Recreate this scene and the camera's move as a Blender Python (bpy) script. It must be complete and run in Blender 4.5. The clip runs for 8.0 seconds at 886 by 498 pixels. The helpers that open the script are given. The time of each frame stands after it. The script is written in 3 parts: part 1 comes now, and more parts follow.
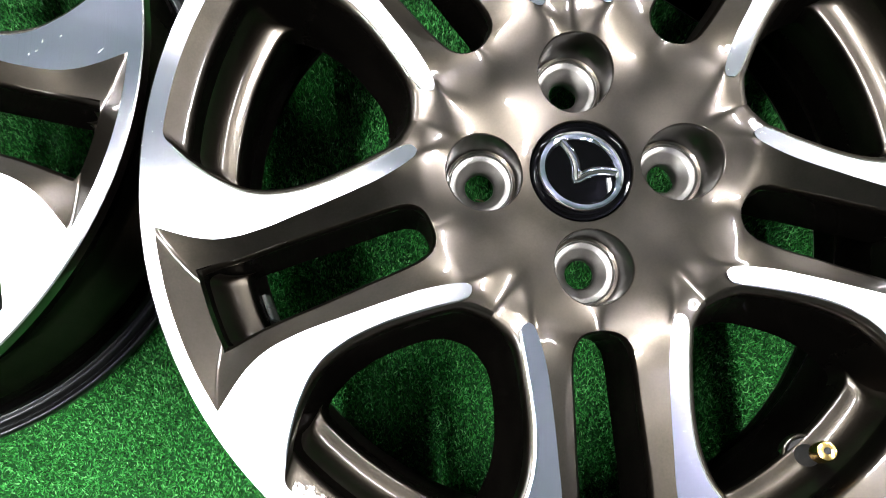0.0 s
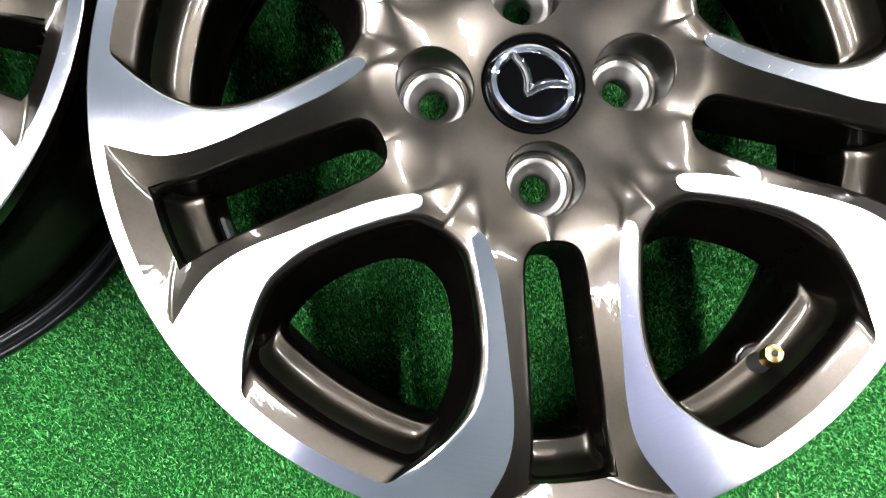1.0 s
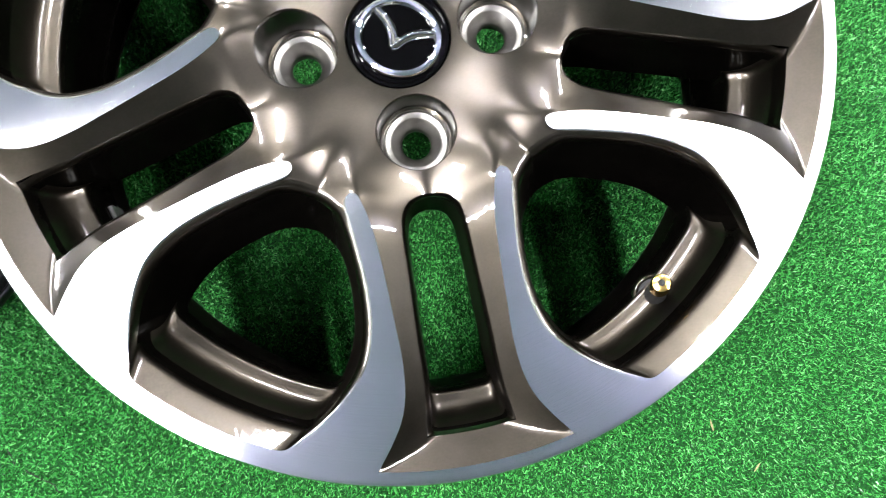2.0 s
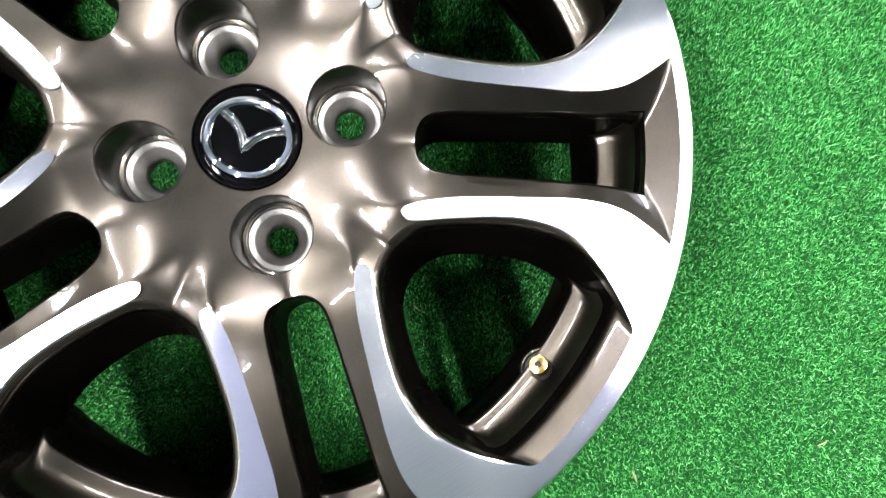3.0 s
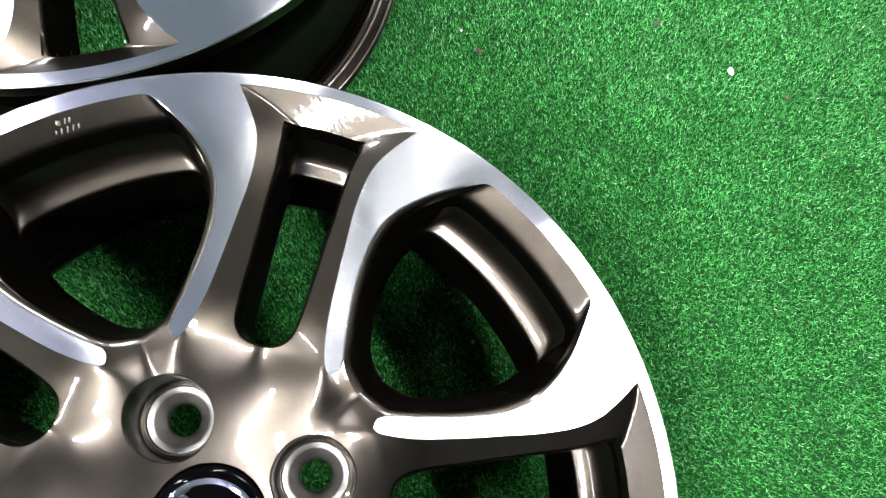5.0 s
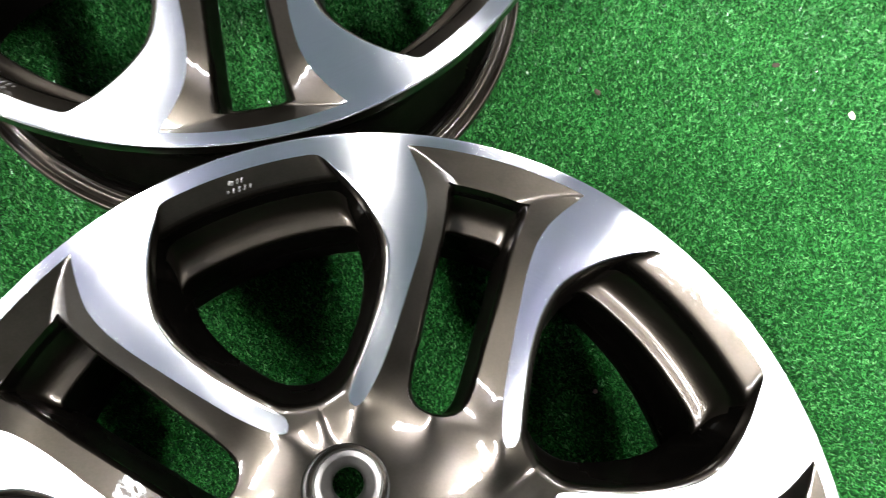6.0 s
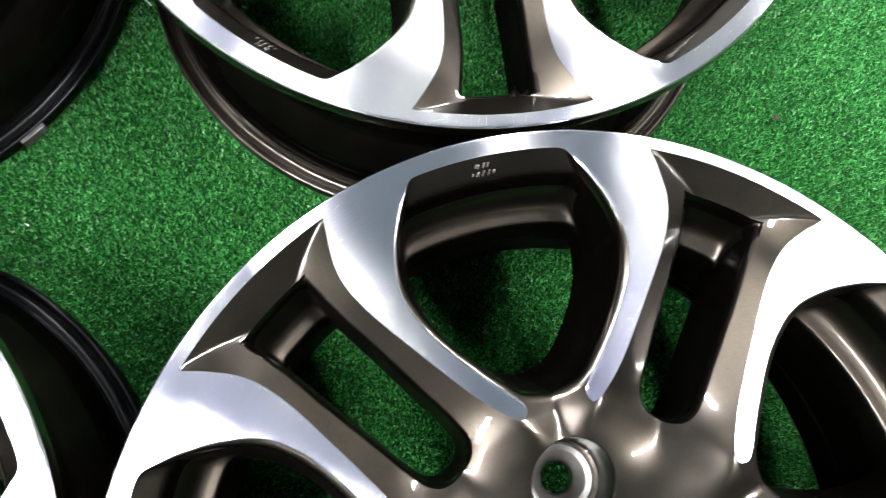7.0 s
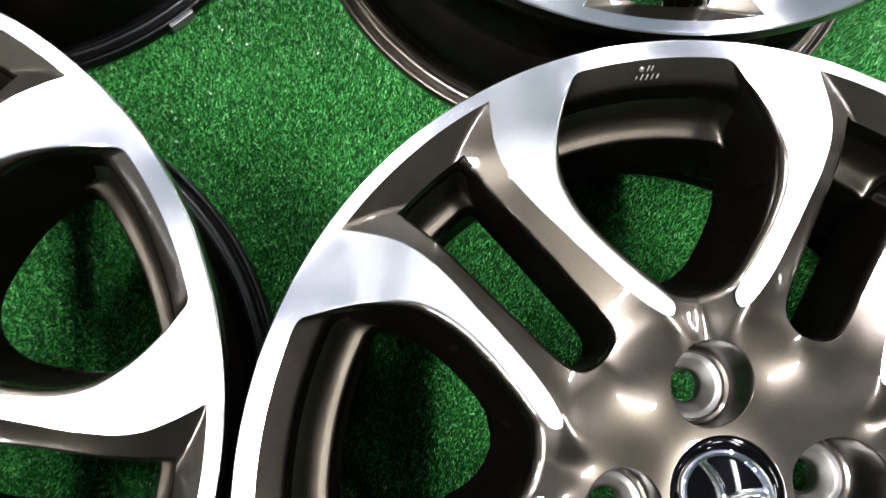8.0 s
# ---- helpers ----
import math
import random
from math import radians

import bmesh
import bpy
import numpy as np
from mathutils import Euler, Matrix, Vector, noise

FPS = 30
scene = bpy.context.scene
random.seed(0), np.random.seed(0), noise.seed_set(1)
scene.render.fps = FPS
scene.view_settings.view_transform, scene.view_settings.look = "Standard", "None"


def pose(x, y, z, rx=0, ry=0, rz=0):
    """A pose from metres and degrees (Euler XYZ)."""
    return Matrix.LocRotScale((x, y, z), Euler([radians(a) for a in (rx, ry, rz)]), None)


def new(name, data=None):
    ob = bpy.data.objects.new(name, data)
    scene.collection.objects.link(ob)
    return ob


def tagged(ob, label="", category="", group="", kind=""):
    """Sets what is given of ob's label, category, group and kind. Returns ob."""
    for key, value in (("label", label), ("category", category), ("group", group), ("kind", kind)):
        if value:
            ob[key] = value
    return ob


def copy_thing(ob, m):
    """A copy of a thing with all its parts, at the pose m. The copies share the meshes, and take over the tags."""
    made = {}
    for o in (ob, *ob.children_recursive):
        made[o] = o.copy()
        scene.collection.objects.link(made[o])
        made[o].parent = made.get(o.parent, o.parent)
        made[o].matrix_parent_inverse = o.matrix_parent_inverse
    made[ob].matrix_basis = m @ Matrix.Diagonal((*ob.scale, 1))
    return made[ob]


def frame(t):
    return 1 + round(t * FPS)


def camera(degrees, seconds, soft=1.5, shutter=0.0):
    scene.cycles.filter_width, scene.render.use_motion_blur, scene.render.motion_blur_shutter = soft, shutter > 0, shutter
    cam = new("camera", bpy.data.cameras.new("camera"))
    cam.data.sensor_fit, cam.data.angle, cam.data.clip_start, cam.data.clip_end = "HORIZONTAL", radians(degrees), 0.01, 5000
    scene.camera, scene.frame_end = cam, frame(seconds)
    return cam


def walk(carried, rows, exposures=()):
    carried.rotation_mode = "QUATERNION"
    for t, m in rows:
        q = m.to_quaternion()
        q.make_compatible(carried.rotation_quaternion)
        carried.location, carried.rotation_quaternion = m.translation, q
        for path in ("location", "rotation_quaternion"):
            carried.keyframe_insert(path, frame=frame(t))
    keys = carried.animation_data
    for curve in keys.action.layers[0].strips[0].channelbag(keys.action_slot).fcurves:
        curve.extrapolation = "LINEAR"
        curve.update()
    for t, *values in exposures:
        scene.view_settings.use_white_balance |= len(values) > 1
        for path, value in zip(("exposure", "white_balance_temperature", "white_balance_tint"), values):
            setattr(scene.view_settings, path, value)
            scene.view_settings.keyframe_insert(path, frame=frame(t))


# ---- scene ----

cam = camera(63.1, 8.0, soft=0.95, shutter=0.3)
walk(cam, [
    (0.0, pose(-0.0887, -0.0925, 0.5139, 9.05, -1.90, -3.54)),
    (0.5, pose(-0.0841, -0.1009, 0.5159, 7.82, -1.55, -3.67)),
    (1.0, pose(-0.0701, -0.1195, 0.5132, 6.31, -2.24, -4.67)),
    (1.5, pose(-0.0468, -0.1295, 0.5122, 3.78, -2.05, -6.97)),
    (1.7, pose(-0.0350, -0.1335, 0.5138, 3.89, -2.05, -8.36)),
    (3.0, pose(0.0463, -0.1063, 0.5098, 5.58, -3.55, -16.33)),
    (3.5, pose(0.0645, -0.0821, 0.5159, 8.07, -5.51, -16.85)),
    (4.0, pose(0.0827, -0.0496, 0.5083, 11.62, -7.27, -20.91)),
    (4.5, pose(0.0817, -0.0186, 0.5157, 13.77, -7.50, -22.97)),
    (5.8, pose(0.0324, 0.0582, 0.5113, 14.52, -5.92, -22.75)),
    (6.0, pose(0.0169, 0.0693, 0.5100, 14.40, -5.79, -21.30)),
    (6.5, pose(-0.0261, 0.0879, 0.5062, 14.20, -5.58, -18.20)),
    (7.0, pose(-0.0814, 0.0939, 0.5007, 14.15, -5.11, -14.07)),
    (7.5, pose(-0.1220, 0.0906, 0.4966, 12.59, -4.86, -10.65)),
    (8.0, pose(-0.1412, 0.0604, 0.4928, 11.89, -3.15, -7.17)),
], exposures=[(0.0, 0.13), (1.5, 0.14), (3.0, 0.2), (3.5, 0.14), (4.0, -0.13), (4.5, -0.28), (6.0, -0.28), (7.0, -0.25), (7.5, -0.16), (8.0, 0.08)])
scene.view_settings.exposure = 0.0

# ---------------------------------------------------------------- world and lamps
world = bpy.data.worlds.new("world")
scene.world = world
world.use_nodes = True
world.node_tree.nodes["Background"].inputs[0].default_value = (0.75, 0.82, 0.95, 1)
world.node_tree.nodes["Background"].inputs[1].default_value = 0.15
CEILING = 2.4
LAMP_WATTS = 130.0


# ---------------------------------------------------------------- materials
def material(name, color, rough=0.5, metal=0.0, coat=0.0, coat_rough=0.05, spec=0.5):
    m = bpy.data.materials.new(name)
    m.use_nodes = True
    b = m.node_tree.nodes["Principled BSDF"]
    b.inputs["Base Color"].default_value = (*color, 1)
    b.inputs["Roughness"].default_value = rough
    b.inputs["Metallic"].default_value = metal
    b.inputs["Coat Weight"].default_value = coat
    b.inputs["Coat Roughness"].default_value = coat_rough
    b.inputs["Specular IOR Level"].default_value = spec
    return m


def node(m, kind, **sets):
    n = m.node_tree.nodes.new(kind)
    for key, value in sets.items():
        if key in n.inputs:
            n.inputs[key].default_value = value
    return n


def link(m, a, b):
    m.node_tree.links.new(a, b)


def noisy(m, low, high, scale, detail=4.0, bump=0.0, bump_scale=None, rough=None):
    """Two-scale colour variation, fine relief and uneven gloss, in object metres."""
    b = m.node_tree.nodes["Principled BSDF"]
    co = node(m, "ShaderNodeTexCoord")
    n1 = node(m, "ShaderNodeTexNoise", Scale=scale, Detail=detail, Roughness=0.6)
    n2 = node(m, "ShaderNodeTexNoise", Scale=scale * 14, Detail=2.0)
    for n in (n1, n2):
        link(m, co.outputs["Object"], n.inputs["Vector"])
    mix = node(m, "ShaderNodeMath")
    mix.operation = "MULTIPLY_ADD"
    mix.inputs[1].default_value = 0.4
    link(m, n2.outputs["Fac"], mix.inputs[0])
    half = node(m, "ShaderNodeMath")
    half.operation = "MULTIPLY"
    half.inputs[1].default_value = 0.6
    link(m, n1.outputs["Fac"], half.inputs[0])
    link(m, half.outputs[0], mix.inputs[2])
    ramp = node(m, "ShaderNodeValToRGB")
    ramp.color_ramp.elements[0].position, ramp.color_ramp.elements[1].position = 0.3, 0.7
    ramp.color_ramp.elements[0].color = (*low, 1)
    ramp.color_ramp.elements[1].color = (*high, 1)
    link(m, mix.outputs[0], ramp.inputs[0])
    link(m, ramp.outputs[0], b.inputs["Base Color"])
    if rough:
        mr = node(m, "ShaderNodeMapRange")
        mr.inputs["To Min"].default_value, mr.inputs["To Max"].default_value = rough
        link(m, n1.outputs["Fac"], mr.inputs["Value"])
        link(m, mr.outputs[0], b.inputs["Roughness"])
    if bump:
        n3 = node(m, "ShaderNodeTexNoise", Scale=bump_scale or scale * 10, Detail=3.0)
        link(m, co.outputs["Object"], n3.inputs["Vector"])
        bp = node(m, "ShaderNodeBump", Strength=bump, Distance=0.001)
        link(m, n3.outputs["Fac"], bp.inputs["Height"])
        link(m, bp.outputs[0], b.inputs["Normal"])
    return m


PAINT = material("bronze_grey_paint", (0.2, 0.17, 0.14), 0.4, 1.0, 1.0, 0.02)
noisy(PAINT, (0.0315, 0.0270, 0.0218), (0.0450, 0.0385, 0.0309), 60, rough=(0.27, 0.33))

# inside of the rim and the openings: face paint darkened to carry shade, without the lacquer
SHADED_PAINT = noisy(material("shaded_bronze_paint", (0.03, 0.027, 0.024), 0.35, 1.0, 0.04, 0.1), (0.020, 0.0176, 0.0148), (0.032, 0.0280, 0.0236), 40, rough=(0.30, 0.38))
SHADED_PAINT.node_tree.nodes["Principled BSDF"].inputs["Specular Tint"].default_value = (0.16, 0.15, 0.14, 1)

# rim behind the face and the ledges: the same colour with a thinner lacquer
SATIN = noisy(material("satin_bronze", (0.2, 0.17, 0.14), 0.4, 1.0, 0.5, 0.05), (0.0335, 0.0286, 0.0230), (0.0475, 0.0405, 0.0324), 60, rough=(0.32, 0.40))

# the lacquer's faint orange peel
for m in (PAINT, SATIN):
    mco = node(m, "ShaderNodeTexCoord")
    peel = node(m, "ShaderNodeTexNoise", Scale=260.0, Detail=2.0)
    link(m, mco.outputs["Object"], peel.inputs["Vector"])
    wavy = node(m, "ShaderNodeBump", Strength=1.0, Distance=0.00004)
    link(m, peel.outputs["Fac"], wavy.inputs["Height"])
    link(m, wavy.outputs[0], m.node_tree.nodes["Principled BSDF"].inputs["Coat Normal"])

SILVER = material("machined_aluminium", (0.8, 0.81, 0.83), 0.25, 1.0)
sb = SILVER.node_tree.nodes["Principled BSDF"]
sb.inputs["Anisotropic"].default_value = 1.0
sb.inputs["Anisotropic Rotation"].default_value = 0.25
tan = node(SILVER, "ShaderNodeTangent")
tan.direction_type, tan.axis = "RADIAL", "Z"
link(SILVER, tan.outputs[0], sb.inputs["Tangent"])
# turned grooves run round the wheel's axis
sco = node(SILVER, "ShaderNodeTexCoord")
srad = node(SILVER, "ShaderNodeVectorMath")
srad.operation = "LENGTH"
ssep = node(SILVER, "ShaderNodeSeparateXYZ")
scom = node(SILVER, "ShaderNodeCombineXYZ")
link(SILVER, sco.outputs["Object"], ssep.inputs[0])
link(SILVER, ssep.outputs[0], scom.inputs[0])
link(SILVER, ssep.outputs[1], scom.inputs[1])
link(SILVER, scom.outputs[0], srad.inputs[0])
sn = node(SILVER, "ShaderNodeTexNoise", Scale=1400.0, Detail=2.0)
sn.noise_dimensions = "1D"
link(SILVER, srad.outputs["Value"], sn.inputs["W"])
sn2 = node(SILVER, "ShaderNodeTexNoise", Scale=28.0, Detail=6.0, Roughness=0.65, Distortion=0.6)
link(SILVER, sco.outputs["Object"], sn2.inputs["Vector"])
smr = node(SILVER, "ShaderNodeMapRange")
smr.inputs["From Min"].default_value, smr.inputs["From Max"].default_value = 0.32, 0.68
smr.inputs["To Min"].default_value, smr.inputs["To Max"].default_value = 0.15, 0.22
link(SILVER, sn2.outputs["Fac"], smr.inputs["Value"])
link(SILVER, smr.outputs[0], sb.inputs["Roughness"])
sramp = node(SILVER, "ShaderNodeValToRGB")
sramp.color_ramp.elements[0].color = (0.70, 0.715, 0.745, 1)
sramp.color_ramp.elements[1].color = (0.84, 0.845, 0.86, 1)
link(SILVER, sn.outputs["Fac"], sramp.inputs[0])
link(SILVER, sramp.outputs[0], sb.inputs["Base Color"])
sbump = node(SILVER, "ShaderNodeBump", Strength=0.08, Distance=0.0002)
link(SILVER, sn.outputs["Fac"], sbump.inputs["Height"])
# faint waviness left by the polishing
swave = node(SILVER, "ShaderNodeTexNoise", Scale=24.0, Detail=3.0, Distortion=0.8)
link(SILVER, sco.outputs["Object"], swave.inputs["Vector"])
sbump2 = node(SILVER, "ShaderNodeBump", Strength=0.12, Distance=0.002)
link(SILVER, swave.outputs["Fac"], sbump2.inputs["Height"])
link(SILVER, sbump.outputs[0], sbump2.inputs["Normal"])
link(SILVER, sbump2.outputs[0], sb.inputs["Normal"])

SEAT = noisy(material("bare_aluminium_seat", (0.6, 0.6, 0.58), 0.35, 1.0), (0.125, 0.121, 0.115), (0.20, 0.194, 0.185), 150, rough=(0.36, 0.46))
BLACK = (material("gloss_black_plastic", (0.0006, 0.0006, 0.0007), 0.03, 0.0, 0.0, 0.02, 0.06))
GRAPHITE = noisy(material("graphite_coat", (0.02, 0.02, 0.02), 0.4, 1.0, 0.15, 0.25), (0.015, 0.0158, 0.0168), (0.024, 0.025, 0.0262), 60, rough=(0.36, 0.46))
SCUFF = noisy(material("rubbed_metal", (0.4, 0.4, 0.4), 0.5, 0.6), (0.10, 0.10, 0.10), (0.30, 0.30, 0.30), 900, rough=(0.45, 0.65))
CHROME = noisy(material("chrome", (0.85, 0.86, 0.88), 0.06, 1.0), (0.8, 0.81, 0.83), (0.9, 0.9, 0.92), 200, rough=(0.02, 0.05))
BRASS = noisy(material("brass", (0.75, 0.5, 0.16), 0.2, 1.0), (0.65, 0.42, 0.12), (0.85, 0.6, 0.22), 300, rough=(0.12, 0.25))
RUBBER = noisy(material("black_rubber", (0.02, 0.02, 0.02), 0.6, spec=0.15), (0.006, 0.006, 0.006), (0.014, 0.014, 0.014), 200)
LEAD = noisy(material("grey_weight", (0.3, 0.3, 0.3), 0.4, 0.9), (0.2, 0.2, 0.2), (0.36, 0.36, 0.36), 300)
WALL = noisy(material("painted_wall", (0.3, 0.3, 0.3), 0.7), (0.16, 0.157, 0.15), (0.22, 0.215, 0.205), 2.0, bump=0.1)
CEIL = noisy(material("ceiling_board", (0.3, 0.34, 0.42), 0.8), (0.44, 0.38, 0.60), (0.52, 0.455, 0.68), 3.0, bump=0.1)
STEEL = noisy(material("white_enamel", (0.8, 0.8, 0.8), 0.4), (0.74, 0.74, 0.74), (0.82, 0.82, 0.82), 20)
DIFFUSER = material("lamp_diffuser", (0.9, 0.9, 0.9), 0.5)
DIFFUSER.node_tree.nodes["Principled BSDF"].inputs["Emission Color"].default_value = (0.86, 0.93, 1.0, 1)
DIFFUSER.node_tree.nodes["Principled BSDF"].inputs["Emission Strength"].default_value = 64.0
BACKING = noisy(material("turf_backing", (0.006, 0.035, 0.012), 0.9, spec=0.1), (0.003, 0.03, 0.006), (0.006, 0.05, 0.01), 300, bump=0.6)

TURF = material("turf_fibre", (0.03, 0.2, 0.05), 0.27, spec=0.75)
tb = TURF.node_tree.nodes["Principled BSDF"]
tg = node(TURF, "ShaderNodeNewGeometry")
tr = node(TURF, "ShaderNodeValToRGB")
tr.color_ramp.elements[0].color = (0.007, 0.056, 0.010, 1)
tr.color_ramp.elements[1].color = (0.16, 0.43, 0.145, 1)
for at, colour in ((0.45, (0.022, 0.138, 0.027, 1)), (0.88, (0.050, 0.252, 0.058, 1))):
    tr.color_ramp.elements.new(at).color = colour
link(TURF, tg.outputs["Random Per Island"], tr.inputs[0])
tco = node(TURF, "ShaderNodeTexCoord")
tn = node(TURF, "ShaderNodeTexNoise", Scale=22.0, Detail=5.0)
link(TURF, tco.outputs["Object"], tn.inputs["Vector"])
tmr = node(TURF, "ShaderNodeMapRange")
tmr.inputs["To Min"].default_value, tmr.inputs["To Max"].default_value = 0.6, 1.4
link(TURF, tn.outputs["Fac"], tmr.inputs["Value"])
tmx = node(TURF, "ShaderNodeVectorMath")
tmx.operation = "SCALE"
link(TURF, tr.outputs[0], tmx.inputs[0])
link(TURF, tmr.outputs[0], tmx.inputs["Scale"])
link(TURF, tmx.outputs[0], tb.inputs["Base Color"])
CHIP = noisy(material("pale_chip", (0.6, 0.52, 0.42), 0.8), (0.5, 0.42, 0.33), (0.7, 0.62, 0.52), 200)
STRAW = noisy(material("tan_straw", (0.3, 0.24, 0.1), 0.8), (0.13, 0.11, 0.05), (0.24, 0.20, 0.10), 300)
CRUMB = noisy(material("brown_crumb", (0.16, 0.1, 0.06), 0.9), (0.022, 0.015, 0.010), (0.055, 0.038, 0.022), 300)


# ---------------------------------------------------------------- mesh helpers
def mesh_ob(name, verts, faces, mat, parent=None, label="", smooth=True, sharp=None):
    me = bpy.data.meshes.new(name)
    me.from_pydata([tuple(v) for v in verts], [], [tuple(int(i) for i in f) for f in faces])
    me.materials.append(mat)
    me.polygons.foreach_set("use_smooth", [smooth] * len(me.polygons))
    me.update()
    if sharp:
        me.set_sharp_from_angle(angle=radians(sharp))
    ob = new(name, me)
    if parent:
        ob.parent = parent
    if label:
        ob["label"] = label
    return ob


def part(name, bm, mat, parent, label="", sharp=40):
    me = bpy.data.meshes.new(name)
    bm.normal_update()
    bm.to_mesh(me)
    bm.free()
    me.materials.append(mat)
    me.polygons.foreach_set("use_smooth", [True] * len(me.polygons))
    me.update()
    me.set_sharp_from_angle(angle=radians(sharp))
    ob = new(name, me)
    if parent:
        ob.parent = parent
    if label:
        ob["label"] = label
    return ob


def box(bm, lo, hi, bevel=0.0):
    c = [(a + b) / 2 for a, b in zip(lo, hi)]
    d = [b - a for a, b in zip(lo, hi)]
    r = bmesh.ops.create_cube(bm, size=1, matrix=Matrix.Translation(c) @ Matrix.Diagonal((*d, 1)))
    if bevel:
        es = list({e for v in r["verts"] for e in v.link_edges})
        bmesh.ops.bevel(bm, geom=es, offset=bevel, segments=2, affect="EDGES", profile=0.5)


def grid_faces(rows, cols, close=False):
    out = []
    for i in range(rows - 1):
        for j in range(cols if close else cols - 1):
            k = (j + 1) % cols
            out.append((i * cols + j, i * cols + k, (i + 1) * cols + k, (i + 1) * cols + j))
    return out


def lathe(profile, steps=180, centre=(0.0, 0.0)):
    """Verts and faces of a profile of (radius, height) turned about z."""
    verts = []
    for r, z in profile:
        for j in range(steps):
            a = 2 * math.pi * j / steps
            verts.append((centre[0] + r * math.cos(a), centre[1] + r * math.sin(a), z))
    return verts, grid_faces(len(profile), steps, True)


def join(*pieces):
    verts, faces = [], []
    for v, f in pieces:
        n = len(verts)
        verts += [tuple(p) for p in v]
        faces += [tuple(i + n for i in q) for q in f]
    return verts, faces


def spline(points, step):
    """A smooth curve through the points, at even steps of its length."""
    p = np.array(points, float)
    q = np.vstack([2 * p[0] - p[1], p, 2 * p[-1] - p[-2]])
    out = []
    for i in range(1, len(q) - 2):
        a, b, c, d = q[i - 1:i + 3]
        ta = np.linalg.norm(b - a) ** 0.5
        tb_ = np.linalg.norm(c - b) ** 0.5
        tc = np.linalg.norm(d - c) ** 0.5
        m1 = (c - b) + tb_ * ((b - a) / ta - (c - a) / (ta + tb_))
        m2 = (c - b) + tb_ * ((d - c) / tc - (d - b) / (tb_ + tc))
        u = np.linspace(0, 1, 24, endpoint=False)[:, None]
        out.append((2 * u**3 - 3 * u**2 + 1) * b + (u**3 - 2 * u**2 + u) * m1 + (3 * u**2 - 2 * u**3) * c + (u**3 - u**2) * m2)
    line = np.vstack(out + [p[-1:]])
    s = np.concatenate([[0], np.cumsum(np.linalg.norm(np.diff(line, axis=0), axis=1))])
    n = max(2, int(round(s[-1] / step)) + 1)
    t = np.linspace(0, s[-1], n)
    return np.column_stack([np.interp(t, s, line[:, 0]), np.interp(t, s, line[:, 1])])


def resample(line, n):
    s = np.concatenate([[0], np.cumsum(np.linalg.norm(np.diff(line, axis=0), axis=1))])
    t = np.linspace(0, s[-1], n)
    return np.column_stack([np.interp(t, s, line[:, 0]), np.interp(t, s, line[:, 1])])


def inside(points, poly):
    """Which of the points lie in the polygon."""
    x, y = points[:, 0], points[:, 1]
    hit = np.zeros(len(points), bool)
    x1, y1 = poly[-1]
    for x2, y2 in poly:
        if y1 != y2:
            c = (y2 > y) != (y1 > y)
            hit ^= c & (x < (x1 - x2) * (y - y2) / (y1 - y2) + x2)
        x1, y1 = x2, y2
    return hit


def smoothstep(x, a, b):
    t = np.clip((x - a) / (b - a), 0, 1)
    return t * t * (3 - 2 * t)


# ---------------------------------------------------------------- the wheel's plan
# One tenth of the wheel: x runs out along a spoke's axis, y across it.
OUT_R, RING_T, RING_W, CAP_R, LUG_R, LUG_AT = 0.2182, 0.2130, 0.2098, 0.0270, 0.0200, 0.0504
SPOKES = [radians(270 + 72 * k) for k in range(5)]
LUGS = [radians(90 * k) for k in range(4)]
HALF = radians(36)
LIP_SLOPE = 0.75


def polar(r, deg):
    return (r * math.cos(radians(deg)), r * math.sin(radians(deg)))


def rounded(wall, radius, sigma, n_wall, n_arc, mid):
    """Half an opening's outline at one depth: the spoke's side, then the arc out to the axis at angle mid, with its corner eased."""
    r = np.hypot(wall[:, 0], wall[:, 1])
    past = np.nonzero(r > radius)[0]
    j = past[0] if len(past) else len(wall) - 1
    t = (radius - r[j - 1]) / max(r[j] - r[j - 1], 1e-9)
    corner = wall[j - 1] + (wall[j] - wall[j - 1]) * min(max(t, 0), 1)
    side = np.vstack([wall[:j], corner])
    a0 = math.atan2(corner[1], corner[0])
    arc = np.array([(radius * math.cos(a), radius * math.sin(a)) for a in np.linspace(a0, mid, 80)])
    line = np.vstack([side, arc[1:]])
    s = np.concatenate([[0], np.cumsum(np.linalg.norm(np.diff(line, axis=0), axis=1))])
    s_c = s[len(side) - 1]
    # points lie closer together near the corner
    u = np.linspace(0, 1, n_wall)
    v = np.linspace(0, 1, n_arc + 1)[1:]
    at = np.concatenate([s_c * (1 - (1 - u) ** 1.6), s_c + (s[-1] - s_c) * v ** 1.6])
    dense = np.arange(0, s[-1], 0.0004)
    d = np.column_stack([np.interp(dense, s, line[:, 0]), np.interp(dense, s, line[:, 1])])
    near = np.exp(-0.5 * ((at - s_c) / (2.5 * sigma)) ** 2)
    w = np.exp(-0.5 * ((at[:, None] - dense[None]) / (sigma * near[:, None] + 0.0003)) ** 2)
    soft = (w @ d) / w.sum(axis=1)[:, None]
    exact = np.column_stack([np.interp(at, s, line[:, 0]), np.interp(at, s, line[:, 1])])
    blend = np.clip(near * 1.3, 0, 1)[:, None]
    return exact * (1 - blend) + soft * blend


